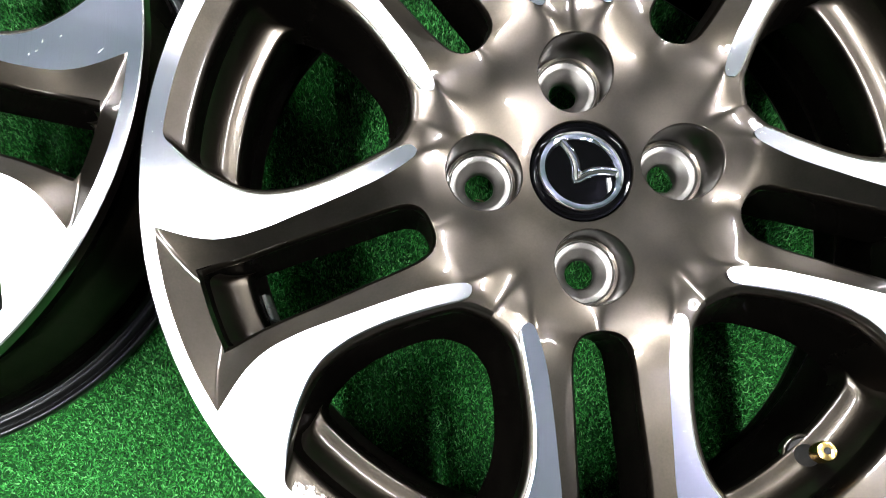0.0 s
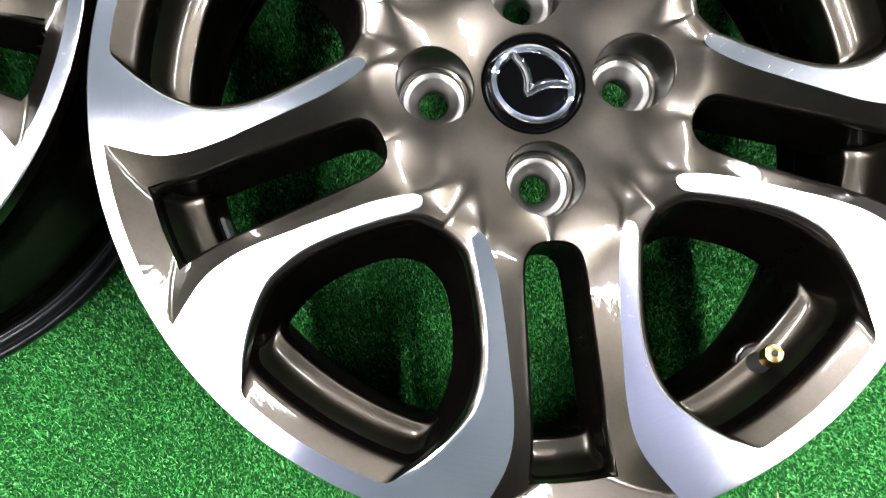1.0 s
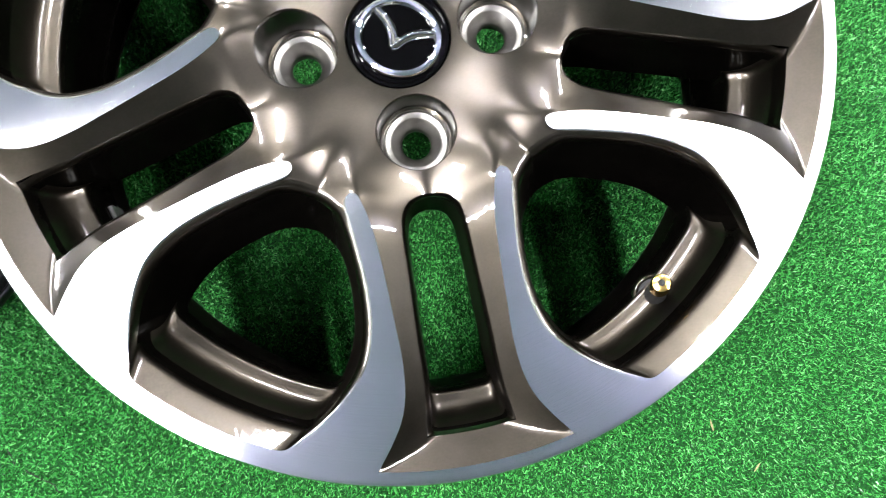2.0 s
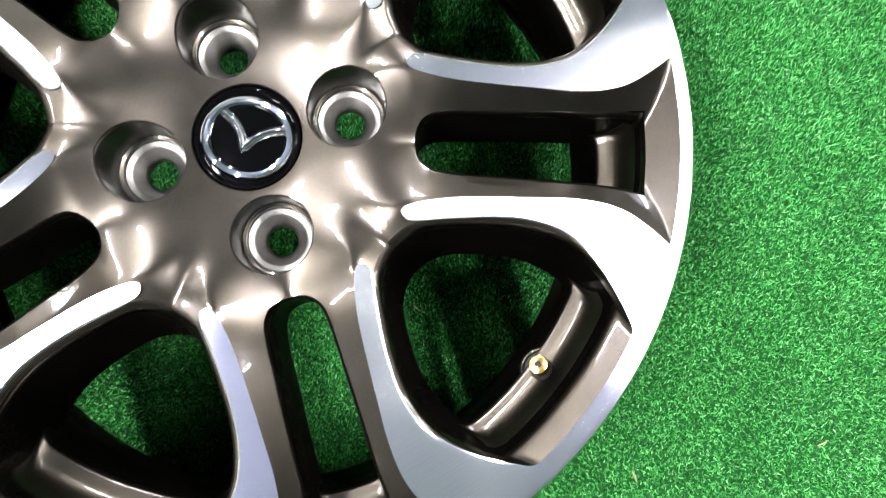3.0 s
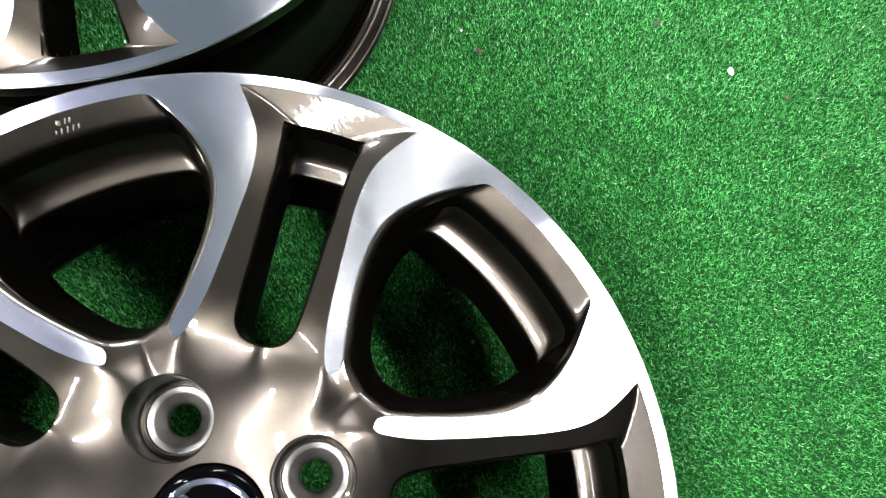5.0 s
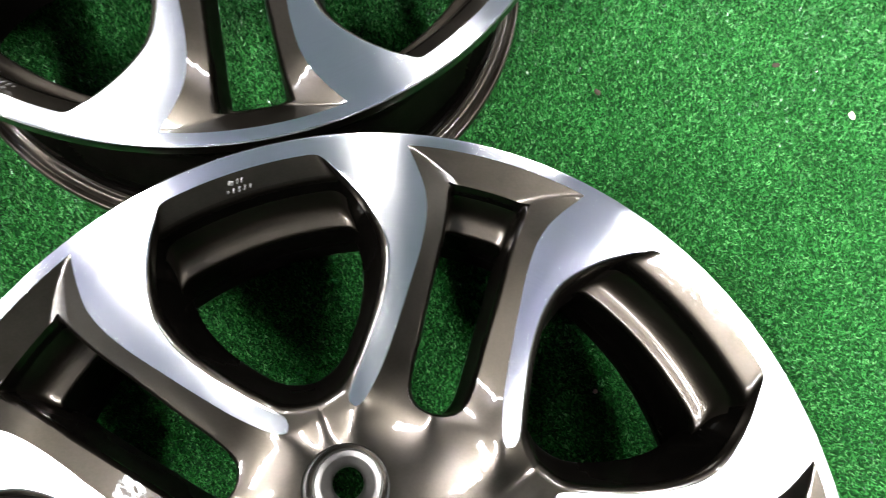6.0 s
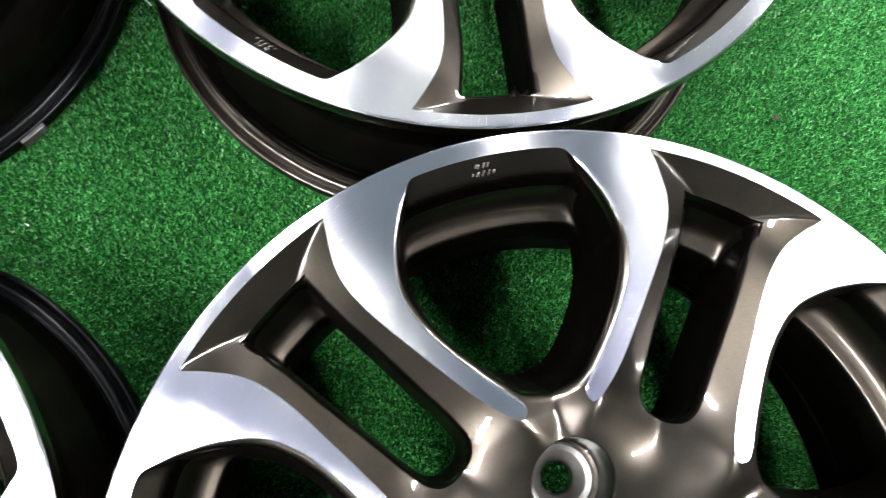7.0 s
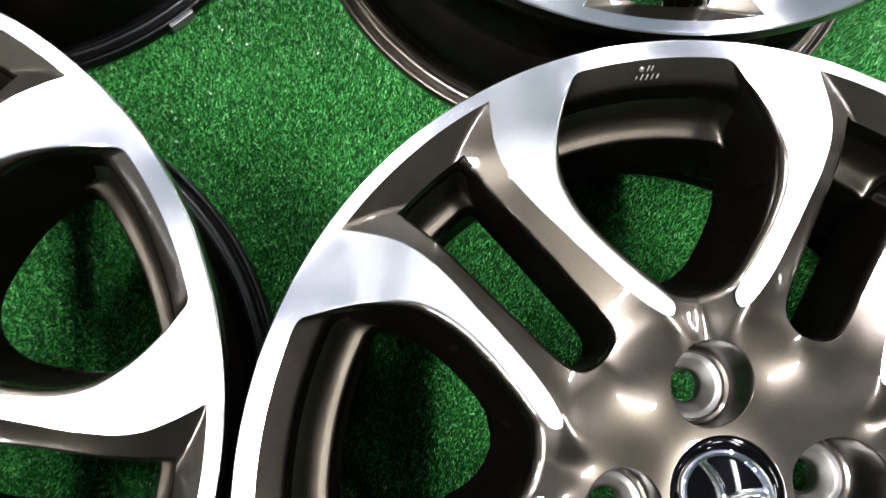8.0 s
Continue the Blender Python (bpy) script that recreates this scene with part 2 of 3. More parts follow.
TIP = (0.0764, 0.0358)
T_CORNER, W_CORNER = polar(RING_T, 12.79), polar(RING_W, 24.98)
EDGE_A = spline([TIP, (0.0780, 0.0338), (0.0840, 0.0316), (0.0980, 0.0290), (0.1200, 0.0276), (0.1400, 0.0270), (0.1580, 0.0267),
                 (0.1750, 0.0284), (0.1860, 0.0320), (0.1955, 0.0378), T_CORNER], 0.0012)
EDGE_B = spline([TIP, (0.0775, 0.0384), (0.0805, 0.0404), (0.0850, 0.0404), (0.0985, 0.0388), (0.1230, 0.0372), (0.1420, 0.0389), (0.1580, 0.0448),
                 (0.1715, 0.0575), (0.1810, 0.0712), W_CORNER], 0.0012)
HUB_SIDE = spline([(0.0850, 0.0404), (0.0800, 0.0422), (0.0755, 0.0456), polar(0.0868, 36)], 0.0012)
SLOT = spline([(0.0818, 0.0), (0.0826, 0.0060), (0.0850, 0.0108), (0.0900, 0.0143), (0.0980, 0.0158), (0.1200, 0.0168), (0.1500, 0.0181),
               (0.1720, 0.0188), (0.1950, 0.0215), polar(RING_T, 6.3)], 0.0012)
ARC_T = np.array([polar(RING_T, a) for a in np.linspace(0, 12.79, 40)])
ARC_O = np.array([polar(OUT_R, a) for a in np.linspace(0, 36, 60)])
near_w = int(np.argmin(np.hypot(EDGE_B[:, 0] - 0.0850, EDGE_B[:, 1] - 0.0404)))
# the window's outer corners are rounded
WINDOW_UP = np.vstack([HUB_SIDE[::-1], EDGE_B[near_w + 1:], [[W_CORNER[0] + 0.003, W_CORNER[1] + 0.006]]])
outline = rounded(WINDOW_UP, RING_W, 0.0024, 180, 46, HALF)
first = int(np.argmin(np.hypot(outline[:, 0] - 0.0985, outline[:, 1] - 0.0388)))
WINDOW_SIDE, ARC_W = outline[first:180], outline[179:]
EDGE_B = np.vstack([EDGE_B[EDGE_B[:, 0] < outline[first, 0] - 0.0004], WINDOW_SIDE])
WINDOW_POLY = np.vstack([HUB_SIDE[::-1], EDGE_B[near_w + 1:], ARC_W[1:], [polar(0.15, 39)]])
SLOT_END = 0.1990
SLOT_IN = SLOT[np.hypot(SLOT[:, 0], SLOT[:, 1]) < SLOT_END - 0.0004]
end_deg = math.degrees(math.atan2(SLOT_IN[-1, 1], SLOT_IN[-1, 0]))
ARC_S = np.array([polar(SLOT_END, a) for a in np.linspace(end_deg, 0, 20)])
SLOT = np.vstack([SLOT_IN, ARC_S[:1]])
SLOT_POLY = np.vstack([SLOT, ARC_S, [polar(0.12, -1)]])
SILVER_POLY = np.vstack([EDGE_A, ARC_T[::-1], ARC_O, ARC_W[:0:-1], EDGE_B[::-1]])
# the silver's flat ends a little short of the window, at a turned chamfer
d = np.gradient(EDGE_B, axis=0)
n_b = np.column_stack([d[:, 1], -d[:, 0]]) / np.linalg.norm(d, axis=1)[:, None]
r_b = np.hypot(EDGE_B[:, 0], EDGE_B[:, 1])
fade = (smoothstep(r_b, 0.0845, 0.094) * (1 - smoothstep(r_b, RING_W - 0.012, RING_W - 0.003)))[:, None]
CHAMFER = (EDGE_B + n_b * 0.0009 * fade)[fade[:, 0] > 0.15]


def face_z(r):
    return 0.1748 - 0.0066 * np.clip((r - 0.08) / 0.135, 0, 1.2) ** 1.5


def edge_drop(r):
    """How far the turned chamfer falls at the window's edge; nothing at its two ends."""
    return 0.0006 * (1 - smoothstep(r, RING_W - 0.012, RING_W - 0.003)) * np.clip((r - 0.0862) / 0.006, 0, 1)


A_R, A_PHI = np.hypot(EDGE_A[:, 0], EDGE_A[:, 1]), np.arctan2(EDGE_A[:, 1], EDGE_A[:, 0])
order = np.argsort(A_R)
A_R, A_PHI = A_R[order], A_PHI[order]


def eased(table, sigma):
    """A table over RADII, blurred along the radius."""
    n = int(4 * sigma / 0.0005)
    w = np.exp(-0.5 * (np.arange(-n, n + 1) * 0.0005 / sigma) ** 2)
    wide = np.concatenate([np.full(n, table[0]), table, np.full(n, table[-1])])
    return np.convolve(wide, w / w.sum(), "valid")


RADII = np.arange(0.015, 0.225, 0.0005)
sharp_phi = np.interp(RADII, np.concatenate([[0.060, 0.074], A_R[A_R > 0.0895]]), np.concatenate([[radians(29.0), radians(27.0)], A_PHI[A_R > 0.0895]]))
true_phi = np.interp(RADII, A_R, A_PHI)
own = smoothstep(RADII, 0.086, 0.096)
RIDGE = eased(sharp_phi, 0.004) * (1 - own) + true_phi * own
DEPTH = eased(np.interp(RADII, [0.03, 0.048, 0.061, 0.070, 0.080, 0.106, 0.22], [0.0, 0.0005, 0.0029, 0.0066, 0.0113, 0.0205, 0.021]), 0.006)
DIP = eased(np.interp(RADII, [0.044, 0.055, 0.065, 0.075, 0.085, 0.22], [0.0, 0.0005, 0.0019, 0.0042, 0.0066, 0.0072]), 0.004)


def fold(x, y):
    """Radius and the angle from the nearest spoke's axis."""
    r, a = np.hypot(x, y), np.arctan2(y, x)
    return r, np.abs((a - SPOKES[0] + HALF) % (2 * HALF) - HALF)


def raw_paint_z(x, y):
    """Height of the painted face: ridges run in from the silver tips, with a valley along each spoke."""
    r, phi = fold(x, y)
    ridge = np.interp(r, RADII, RIDGE)
    high = np.where(r < 0.083, 0.1578 + (face_z(0.083) - 0.1578) * (0.6 * np.clip((r - 0.026) / 0.057, 0, 1) + 0.4 * smoothstep(r, 0.026, 0.083)), face_z(r))
    deep = np.interp(r, RADII, DEPTH)
    q = phi / ridge
    u = smoothstep(r, 0.060, 0.082)
    h = (1 - u) * (0.5 + 0.5 * np.cos(np.pi * np.clip(q, 0, 1))) + u * (1 - np.clip(q, 0, 1))
    over = np.clip((phi - ridge) / (HALF - ridge + 1e-6), 0, 1)
    z = high - np.where(q > 1, np.interp(r, RADII, DIP) * over ** 1.25, deep * h)
    # the slope behind the slot, met in a soft fillet
    lip_z = face_z(RING_T) - 0.0003 - (RING_T - r) * LIP_SLOPE
    k = 0.0010
    m = np.clip(0.5 + 0.5 * (lip_z - z) / k, 0, 1)
    soft = z * (1 - m) + lip_z * m + k * m * (1 - m)
    return np.where((r > 0.185) & (phi < np.radians(13.5)), soft, z)


FIELD, FIELD_STEP = 0.150, 0.0005
EASES = (0.0, 0.0012, 0.0026, 0.0040, 0.0056)


def blurred(table, sigma):
    """A square height table blurred along both axes."""
    if sigma == 0:
        return table
    n = int(4 * sigma / FIELD_STEP)
    w = np.exp(-0.5 * (np.arange(-n, n + 1) * FIELD_STEP / sigma) ** 2)
    w /= w.sum()
    for _ in range(2):
        wide = np.pad(table, ((n, n), (0, 0)), mode="edge")
        table = sum(w[i] * wide[i:i + len(table)] for i in range(2 * n + 1)).T
    return table


field_axis = np.arange(-FIELD, FIELD + FIELD_STEP / 2, FIELD_STEP)
field_raw = raw_paint_z(*np.meshgrid(field_axis, field_axis))
HEIGHTS = [blurred(field_raw, sigma) for sigma in EASES]


def height_at(table, x, y):
    """A height table read between its points, along both axes, with a cubic."""
    u, v = (np.clip((c + FIELD) / FIELD_STEP, 1, len(field_axis) - 3.001) for c in (x, y))
    iu, iv = u.astype(int), v.astype(int)

    def weights(f):
        return (0.5 * (-f + 2 * f * f - f ** 3), 0.5 * (2 - 5 * f * f + 3 * f ** 3), 0.5 * (f + 4 * f * f - 3 * f ** 3), 0.5 * (f ** 3 - f * f))

    wu, wv = weights(u - iu), weights(v - iv)
    return sum(wv[b] * sum(wu[a] * table[iv + b - 1, iu + a - 1] for a in range(4)) for b in range(4))


def paint_z(x, y):
    """The painted face with its crests eased over a few millimetres round the hub."""
    x, y = np.asarray(x, float), np.asarray(y, float)
    r = np.hypot(x, y)
    level = np.interp(0.0044 * (1 - smoothstep(r, 0.054, 0.080)) + 0.0020 * (1 - smoothstep(r, 0.080, 0.108)), EASES, np.arange(len(EASES)))
    z = raw_paint_z(x, y)
    eased_z = np.zeros_like(z)
    for i, table in enumerate(HEIGHTS):
        share = np.clip(1 - np.abs(level - i), 0, 1)
        eased_z = eased_z + share * (height_at(table, x, y) if i else z)
    return np.where(r < 0.1085, eased_z, z)


def turn(points, k, side):
    """The tenth's points on spoke k, mirrored for side -1."""
    c, s = math.cos(SPOKES[k]), math.sin(SPOKES[k])
    x, y = points[:, 0], points[:, 1] * side
    return np.column_stack([x * c - y * s, x * s + y * c])


def ring(r, n, centre=(0, 0)):
    a = np.linspace(0, 2 * np.pi, n, endpoint=False)
    return np.column_stack([centre[0] + r * np.cos(a), centre[1] + r * np.sin(a)])


def lug_centre(a):
    return (LUG_AT * math.cos(a), LUG_AT * math.sin(a))


def build_face():
    """Triangulates the whole face along its real edges; returns silver and painted meshes."""
    from mathutils.geometry import delaunay_2d_cdt
    pts, edges = [], []

    def line(p, close=False):
        n = len(pts)
        pts.extend(map(tuple, p))
        edges.extend((n + i, n + i + 1) for i in range(len(p) - 1))
        if close:
            edges.append((n + len(p) - 1, n))

    for k in range(5):
        for side in (1, -1):
            for c in (EDGE_A, EDGE_B, CHAMFER, HUB_SIDE, SLOT, ARC_S, ARC_T, ARC_W):
                line(turn(c, k, side))
    line(ring(OUT_R, 600), True)
    line(ring(CAP_R, 120), True)
    for a in LUGS:
        line(ring(LUG_R, 90, lug_centre(a)), True)
    g = np.arange(-0.215, 0.215, 0.0015)
    gx, gy = np.meshgrid(g, g)
    gx = gx + np.where(np.arange(len(g))[:, None] % 2, 0.00075, 0)
    fine = np.column_stack([gx.ravel(), gy.ravel()])
    r, phi = fold(fine[:, 0], fine[:, 1])
    loc = np.column_stack([r * np.cos(phi), r * np.sin(phi)])
    silver = inside(loc, SILVER_POLY)
    keep = (r > CAP_R) & (r < RING_T) & ~silver & ~inside(loc, WINDOW_POLY) & ~inside(loc, SLOT_POLY) & (loc[:, 0] > 0.02)
    for a in LUGS:
        c = lug_centre(a)
        keep &= np.hypot(fine[:, 0] - c[0], fine[:, 1] - c[1]) > LUG_R
    thin = silver & (np.arange(len(fine)) % 7 == 0)
    for i in np.nonzero(thin)[0]:
        if np.min(np.hypot(EDGE_B[:, 0] - loc[i, 0], EDGE_B[:, 1] - loc[i, 1])) < 0.0024:
            thin[i] = False
    pts.extend(map(tuple, fine[keep | thin]))
    v, _, f, *_ = delaunay_2d_cdt([Vector(p) for p in pts], edges, [], 0, 1e-5)
    v = np.array([tuple(p) for p in v])
    f = np.array([t for t in f if len(t) == 3])
    mid = v[f].mean(axis=1)
    r, phi = fold(mid[:, 0], mid[:, 1])
    loc = np.column_stack([r * np.cos(phi), r * np.sin(phi)])
    drop = (r > OUT_R) | (r < CAP_R) | inside(loc, WINDOW_POLY) | inside(loc, SLOT_POLY)
    for a in LUGS:
        c = lug_centre(a)
        drop |= np.hypot(mid[:, 0] - c[0], mid[:, 1] - c[1]) < LUG_R
    silver = inside(loc, SILVER_POLY) & ~drop
    paint = ~silver & ~drop & (r < RING_T + 0.0002)
    vr, vphi = fold(v[:, 0], v[:, 1])
    vloc = np.column_stack([vr * np.cos(vphi), vr * np.sin(vphi)])
    zs, zp = face_z(vr), paint_z(v[:, 0], v[:, 1])
    on_b = np.zeros(len(v), bool)
    for i in np.nonzero((vr > 0.07) & (vr < 0.211))[0]:
        if np.min(np.hypot(EDGE_B[4:-2, 0] - vloc[i, 0], EDGE_B[4:-2, 1] - vloc[i, 1])) < 0.0002:
            on_b[i] = True
    zs = np.where(on_b, zs - edge_drop(vr), zs)
    zp = np.where(on_b, np.minimum(zp, zs), zp)
    on_a = np.zeros(len(v), bool)
    for i in np.nonzero((vr > 0.086) & (vr < 0.2125))[0]:
        if np.min(np.hypot(EDGE_A[:, 0] - vloc[i, 0], EDGE_A[:, 1] - vloc[i, 1])) < 0.0013:
            on_a[i] = True
    at_edge = np.zeros(len(v), bool)
    for i in np.nonzero(on_a)[0]:
        at_edge[i] = np.min(np.hypot(EDGE_A[:, 0] - vloc[i, 0], EDGE_A[:, 1] - vloc[i, 1])) < 0.0002
    zp = np.where(at_edge, zs, zp)
    # the same point, moved towards the spoke's axis
    turn_by = np.where(on_a, -np.minimum(0.0022 / vr, 0.5 * vphi), 0.0)
    side = (np.arctan2(v[:, 1], v[:, 0]) - SPOKES[0] + HALF) % (2 * HALF) - HALF
    turn_by = turn_by * np.sign(side)
    ex = v[:, 0] * np.cos(turn_by) - v[:, 1] * np.sin(turn_by)
    ey = v[:, 0] * np.sin(turn_by) + v[:, 1] * np.cos(turn_by)
    step = 0.0004
    nx = -(paint_z(ex + step, ey) - paint_z(ex - step, ey)) / (2 * step)
    ny = -(paint_z(ex, ey + step) - paint_z(ex, ey - step)) / (2 * step)
    normal = np.column_stack([nx, ny, np.ones(len(v))])
    normal /= np.linalg.norm(normal, axis=1)[:, None]
    out = []
    for pick, z in ((silver, zs), (paint, zp)):
        tri = f[pick]
        used, inv = np.unique(tri, return_inverse=True)
        out.append((np.column_stack([v[used], z[used]]), inv.reshape(-1, 3)))
    out.append(normal[used])
    return out


# limit so that walls end inside the rim's metal
def hold(x, y, z):
    lim = np.interp(z, [0.10, 0.118, 0.128, 0.15, 0.166], [0.184, 0.186, 0.199, 0.203, 0.2105])
    r = np.hypot(x, y)
    s = np.minimum(1, lim / r)
    return x * s, y * s


LOW_WINDOW = spline([polar(0.1045, 36), (0.0905, 0.0560), (0.0990, 0.0515), (0.1130, 0.0495), (0.1380, 0.0507), (0.1550, 0.0562), (0.1720, 0.0680), (0.1920, 0.0940)], 0.001)
BACK = 0.112


# radius and height down the outer side of an opening: slope, drop, rounded foot, ledge
POCKET = [(0.2098, 0.16854), (0.20927, 0.16814), (0.2082, 0.16734), (0.20607, 0.16574), (0.20247, 0.16304), (0.2006, 0.1616), (0.1996, 0.1606), (0.1988, 0.1592), (0.1983, 0.1570), (0.1979, 0.1535), (0.1973, 0.1470),
          (0.1964, 0.1425), (0.1950, 0.1376), (0.1934, 0.1340), (0.1914, 0.1313), (0.1891, 0.1295), (0.1866, 0.1282), (0.1842, 0.1273), (0.1830, 0.1266), (0.1822, 0.1252),
          (0.1818, 0.1225), (0.1816, 0.1180), (0.1812, 0.1120)]


def pocket_rows(up, low_at, top_z, levels, mid, sigmas):
    """Outlines down one half of an opening, with a height for each point."""
    rows = []
    z_in, z_end = levels[0][1], levels[-1][1]
    for (radius, z), sigma in zip(levels, sigmas):
        f = (z_in - z) / (z_in - z_end)
        p = rounded(low_at(f), radius, sigma, 58, 24, mid)
        q = rounded(up, levels[0][0], sigmas[0], 58, 24, mid)
        z0 = top_z(q)
        zz = z0 + (z_end - z0) * f
        # the arc keeps its own profile; the spoke's side eases over to its own depth
        r = np.hypot(p[:, 0], p[:, 1])
        on_arc = smoothstep(r, radius - 0.012, radius - 0.001)
        rows.append((p, zz * (1 - on_arc) + z * on_arc))
    return rows


def closed(rows, k0, k1):
    """Both halves of the outlines, joined into one band of faces."""
    verts = []
    for p, z in rows:
        a, b = turn(p, k0, 1), turn(p, k1, -1)
        verts.append(np.vstack([np.column_stack([a, z]), np.column_stack([b, z])[::-1][1:-1 if k0 == k1 else None]]))
    return np.vstack(verts), grid_faces(len(verts), len(verts[0]), k0 == k1)


PAINTED_FROM = 48
SLOT_TOP = float(face_z(RING_T)) - (RING_T - SLOT_END) * LIP_SLOPE
SLOT_LEVELS = [(SLOT_END, SLOT_TOP), (0.1987, SLOT_TOP - 0.0014)] + [q for q in POCKET if q[1] < 0.1560]


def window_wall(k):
    """The cast wall round one window: spoke sides, the slope behind the ring, the drop and the ledge."""
    up = WINDOW_UP
    low = resample(LOW_WINDOW, len(up))
    drop = np.array([0, 0.0004, 0.0012, 0.0028, 0.0055, 0.018, 0.036, 0.0566]) / 0.0566
    inset = [0, 0.080, 0.165, 0.240, 0.295, 0.44, 0.69, 1.0]

    def low_at(f):
        g = np.interp(f, drop, inset)
        return up * (1 - g) + low * g

    def top_z(p):
        r = np.hypot(p[:, 0], p[:, 1])
        turned = turn(p, 0, 1)
        return np.where(r > 0.0938, face_z(r) - edge_drop(r), np.minimum(paint_z(turned[:, 0], turned[:, 1]), face_z(r) - edge_drop(r)))

    sigmas = np.interp([z for _, z in POCKET], [0.112, 0.128, 0.150, 0.161, 0.1675], [0.0035, 0.0040, 0.0034, 0.0027, 0.0024])
    rows = pocket_rows(up, low_at, top_z, POCKET, HALF, sigmas)
    verts, faces = closed(rows, k, (k + 1) % 5)
    return verts, [q[::-1] for q in faces]


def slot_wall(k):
    """The wall of the narrow slot along one spoke, with the drop and the ledge at its outer end."""
    up = np.vstack([resample(SLOT, 110), [[SLOT[-1, 0] + 0.004, SLOT[-1, 1] + 0.0006]]])
    drop = np.array([0, 0.0006, 0.0018, 0.0042, 0.02, 0.046]) / 0.046
    inset = [0, 0.05, 0.085, 0.105, 0.125, 0.15]

    def low_at(f):
        g = float(np.interp(f, drop, inset))
        return np.column_stack([up[:, 0] + 0.012 * g, up[:, 1] * (1 - g)])

    def top_z(p):
        turned = turn(p, 0, 1)
        return paint_z(turned[:, 0], turned[:, 1])

    sigmas = np.interp([z for _, z in SLOT_LEVELS], [0.112, 0.128, 0.150, 0.1575], [0.0030, 0.0032, 0.0024, 0.0004])
    rows = pocket_rows(up, low_at, top_z, SLOT_LEVELS, 0.0, sigmas)
    verts, faces = closed(rows, k, k)
    return verts, [q[::-1] for q in faces]


def back_plate():
    """The flat back of hub and spokes."""
    from mathutils.geometry import delaunay_2d_cdt
    pts, edges = [], []

    def line(p, close):
        n = len(pts)
        pts.extend(map(tuple, p))
        edges.extend((n + i, n + i + 1) for i in range(len(p) - 1))
        if close:
            edges.append((n + len(p) - 1, n))

    polys = []
    low = resample(LOW_WINDOW, 40)
    low = np.column_stack(hold(low[:, 0], low[:, 1], np.full(len(low), BACK)))
    slot = resample(SLOT, 40)
    slot = np.column_stack([slot[:, 0] + 0.0017, slot[:, 1] * 0.86])
    slot = slot[np.hypot(slot[:, 0], slot[:, 1]) < 0.188]
    for k in range(5):
        polys.append(np.vstack([turn(low, k, 1)[::-1], turn(low, (k + 1) % 5, -1)[1:]]))
        polys.append(np.vstack([turn(slot, k, 1)[::-1], turn(slot, k, -1)[1:]]))
    for a in LUGS:
        polys.append(ring(0.0130, 40, lug_centre(a)))
    for p in polys:
        line(p, True)
    line(ring(0.1895, 200), True)
    v, _, f, *_ = delaunay_2d_cdt([Vector(p) for p in pts], edges, [], 0, 1e-5)
    v = np.array([tuple(p) for p in v])
    f = np.array([t for t in f if len(t) == 3])
    mid = v[f].mean(axis=1)
    keep = np.hypot(mid[:, 0], mid[:, 1]) < 0.1895
    for p in polys:
        keep &= ~inside(mid, p)
    return np.column_stack([v, np.full(len(v), BACK)]), [t[::-1] for t in f[keep]]


BARREL_IN = [(0.1812, 0.1122), (0.1812, 0.0740),
             (0.1835, 0.0690), (0.1900, 0.0560), (0.1945, 0.0480), (0.1965, 0.0300), (0.1985, 0.0160), (0.2030, 0.0070), (0.2080, 0.0010)]
# the rolled back flange with its two ridges, then the bead seat, the well and the front bead
FLANGE = [(0.2080, 0.0010), (0.2105, 0.0000), (0.2160, 0.0000), (0.2186, 0.0010), (0.2194, 0.0030), (0.2194, 0.0072), (0.2192, 0.0088), (0.2186, 0.0101), (0.2176, 0.0107), (0.2164, 0.0105),
          (0.2154, 0.0095), (0.2146, 0.0086), (0.2138, 0.0086), (0.2130, 0.0097), (0.2120, 0.0114), (0.2108, 0.0124), (0.2094, 0.0126), (0.2080, 0.0120), (0.2070, 0.0122), (0.2056, 0.0150)]
BARREL_OUT = [(0.2056, 0.0150), (0.2046, 0.0185), (0.2042, 0.0350), (0.2020, 0.0480), (0.1900, 0.0640), (0.1875, 0.0700), (0.1870, 0.1060), (0.1890, 0.1130),
              (0.2000, 0.1240), (0.2035, 0.1310), (0.2045, 0.1480), (0.2075, 0.1520), (0.2130, 0.1540), (0.2180, 0.1560), (0.2204, 0.1590)]
RIM_EDGE = [(0.2204, 0.1590), (0.2204, 0.1650), (0.2200, 0.1668), (0.2193, 0.1677), (OUT_R, float(face_z(OUT_R)))]


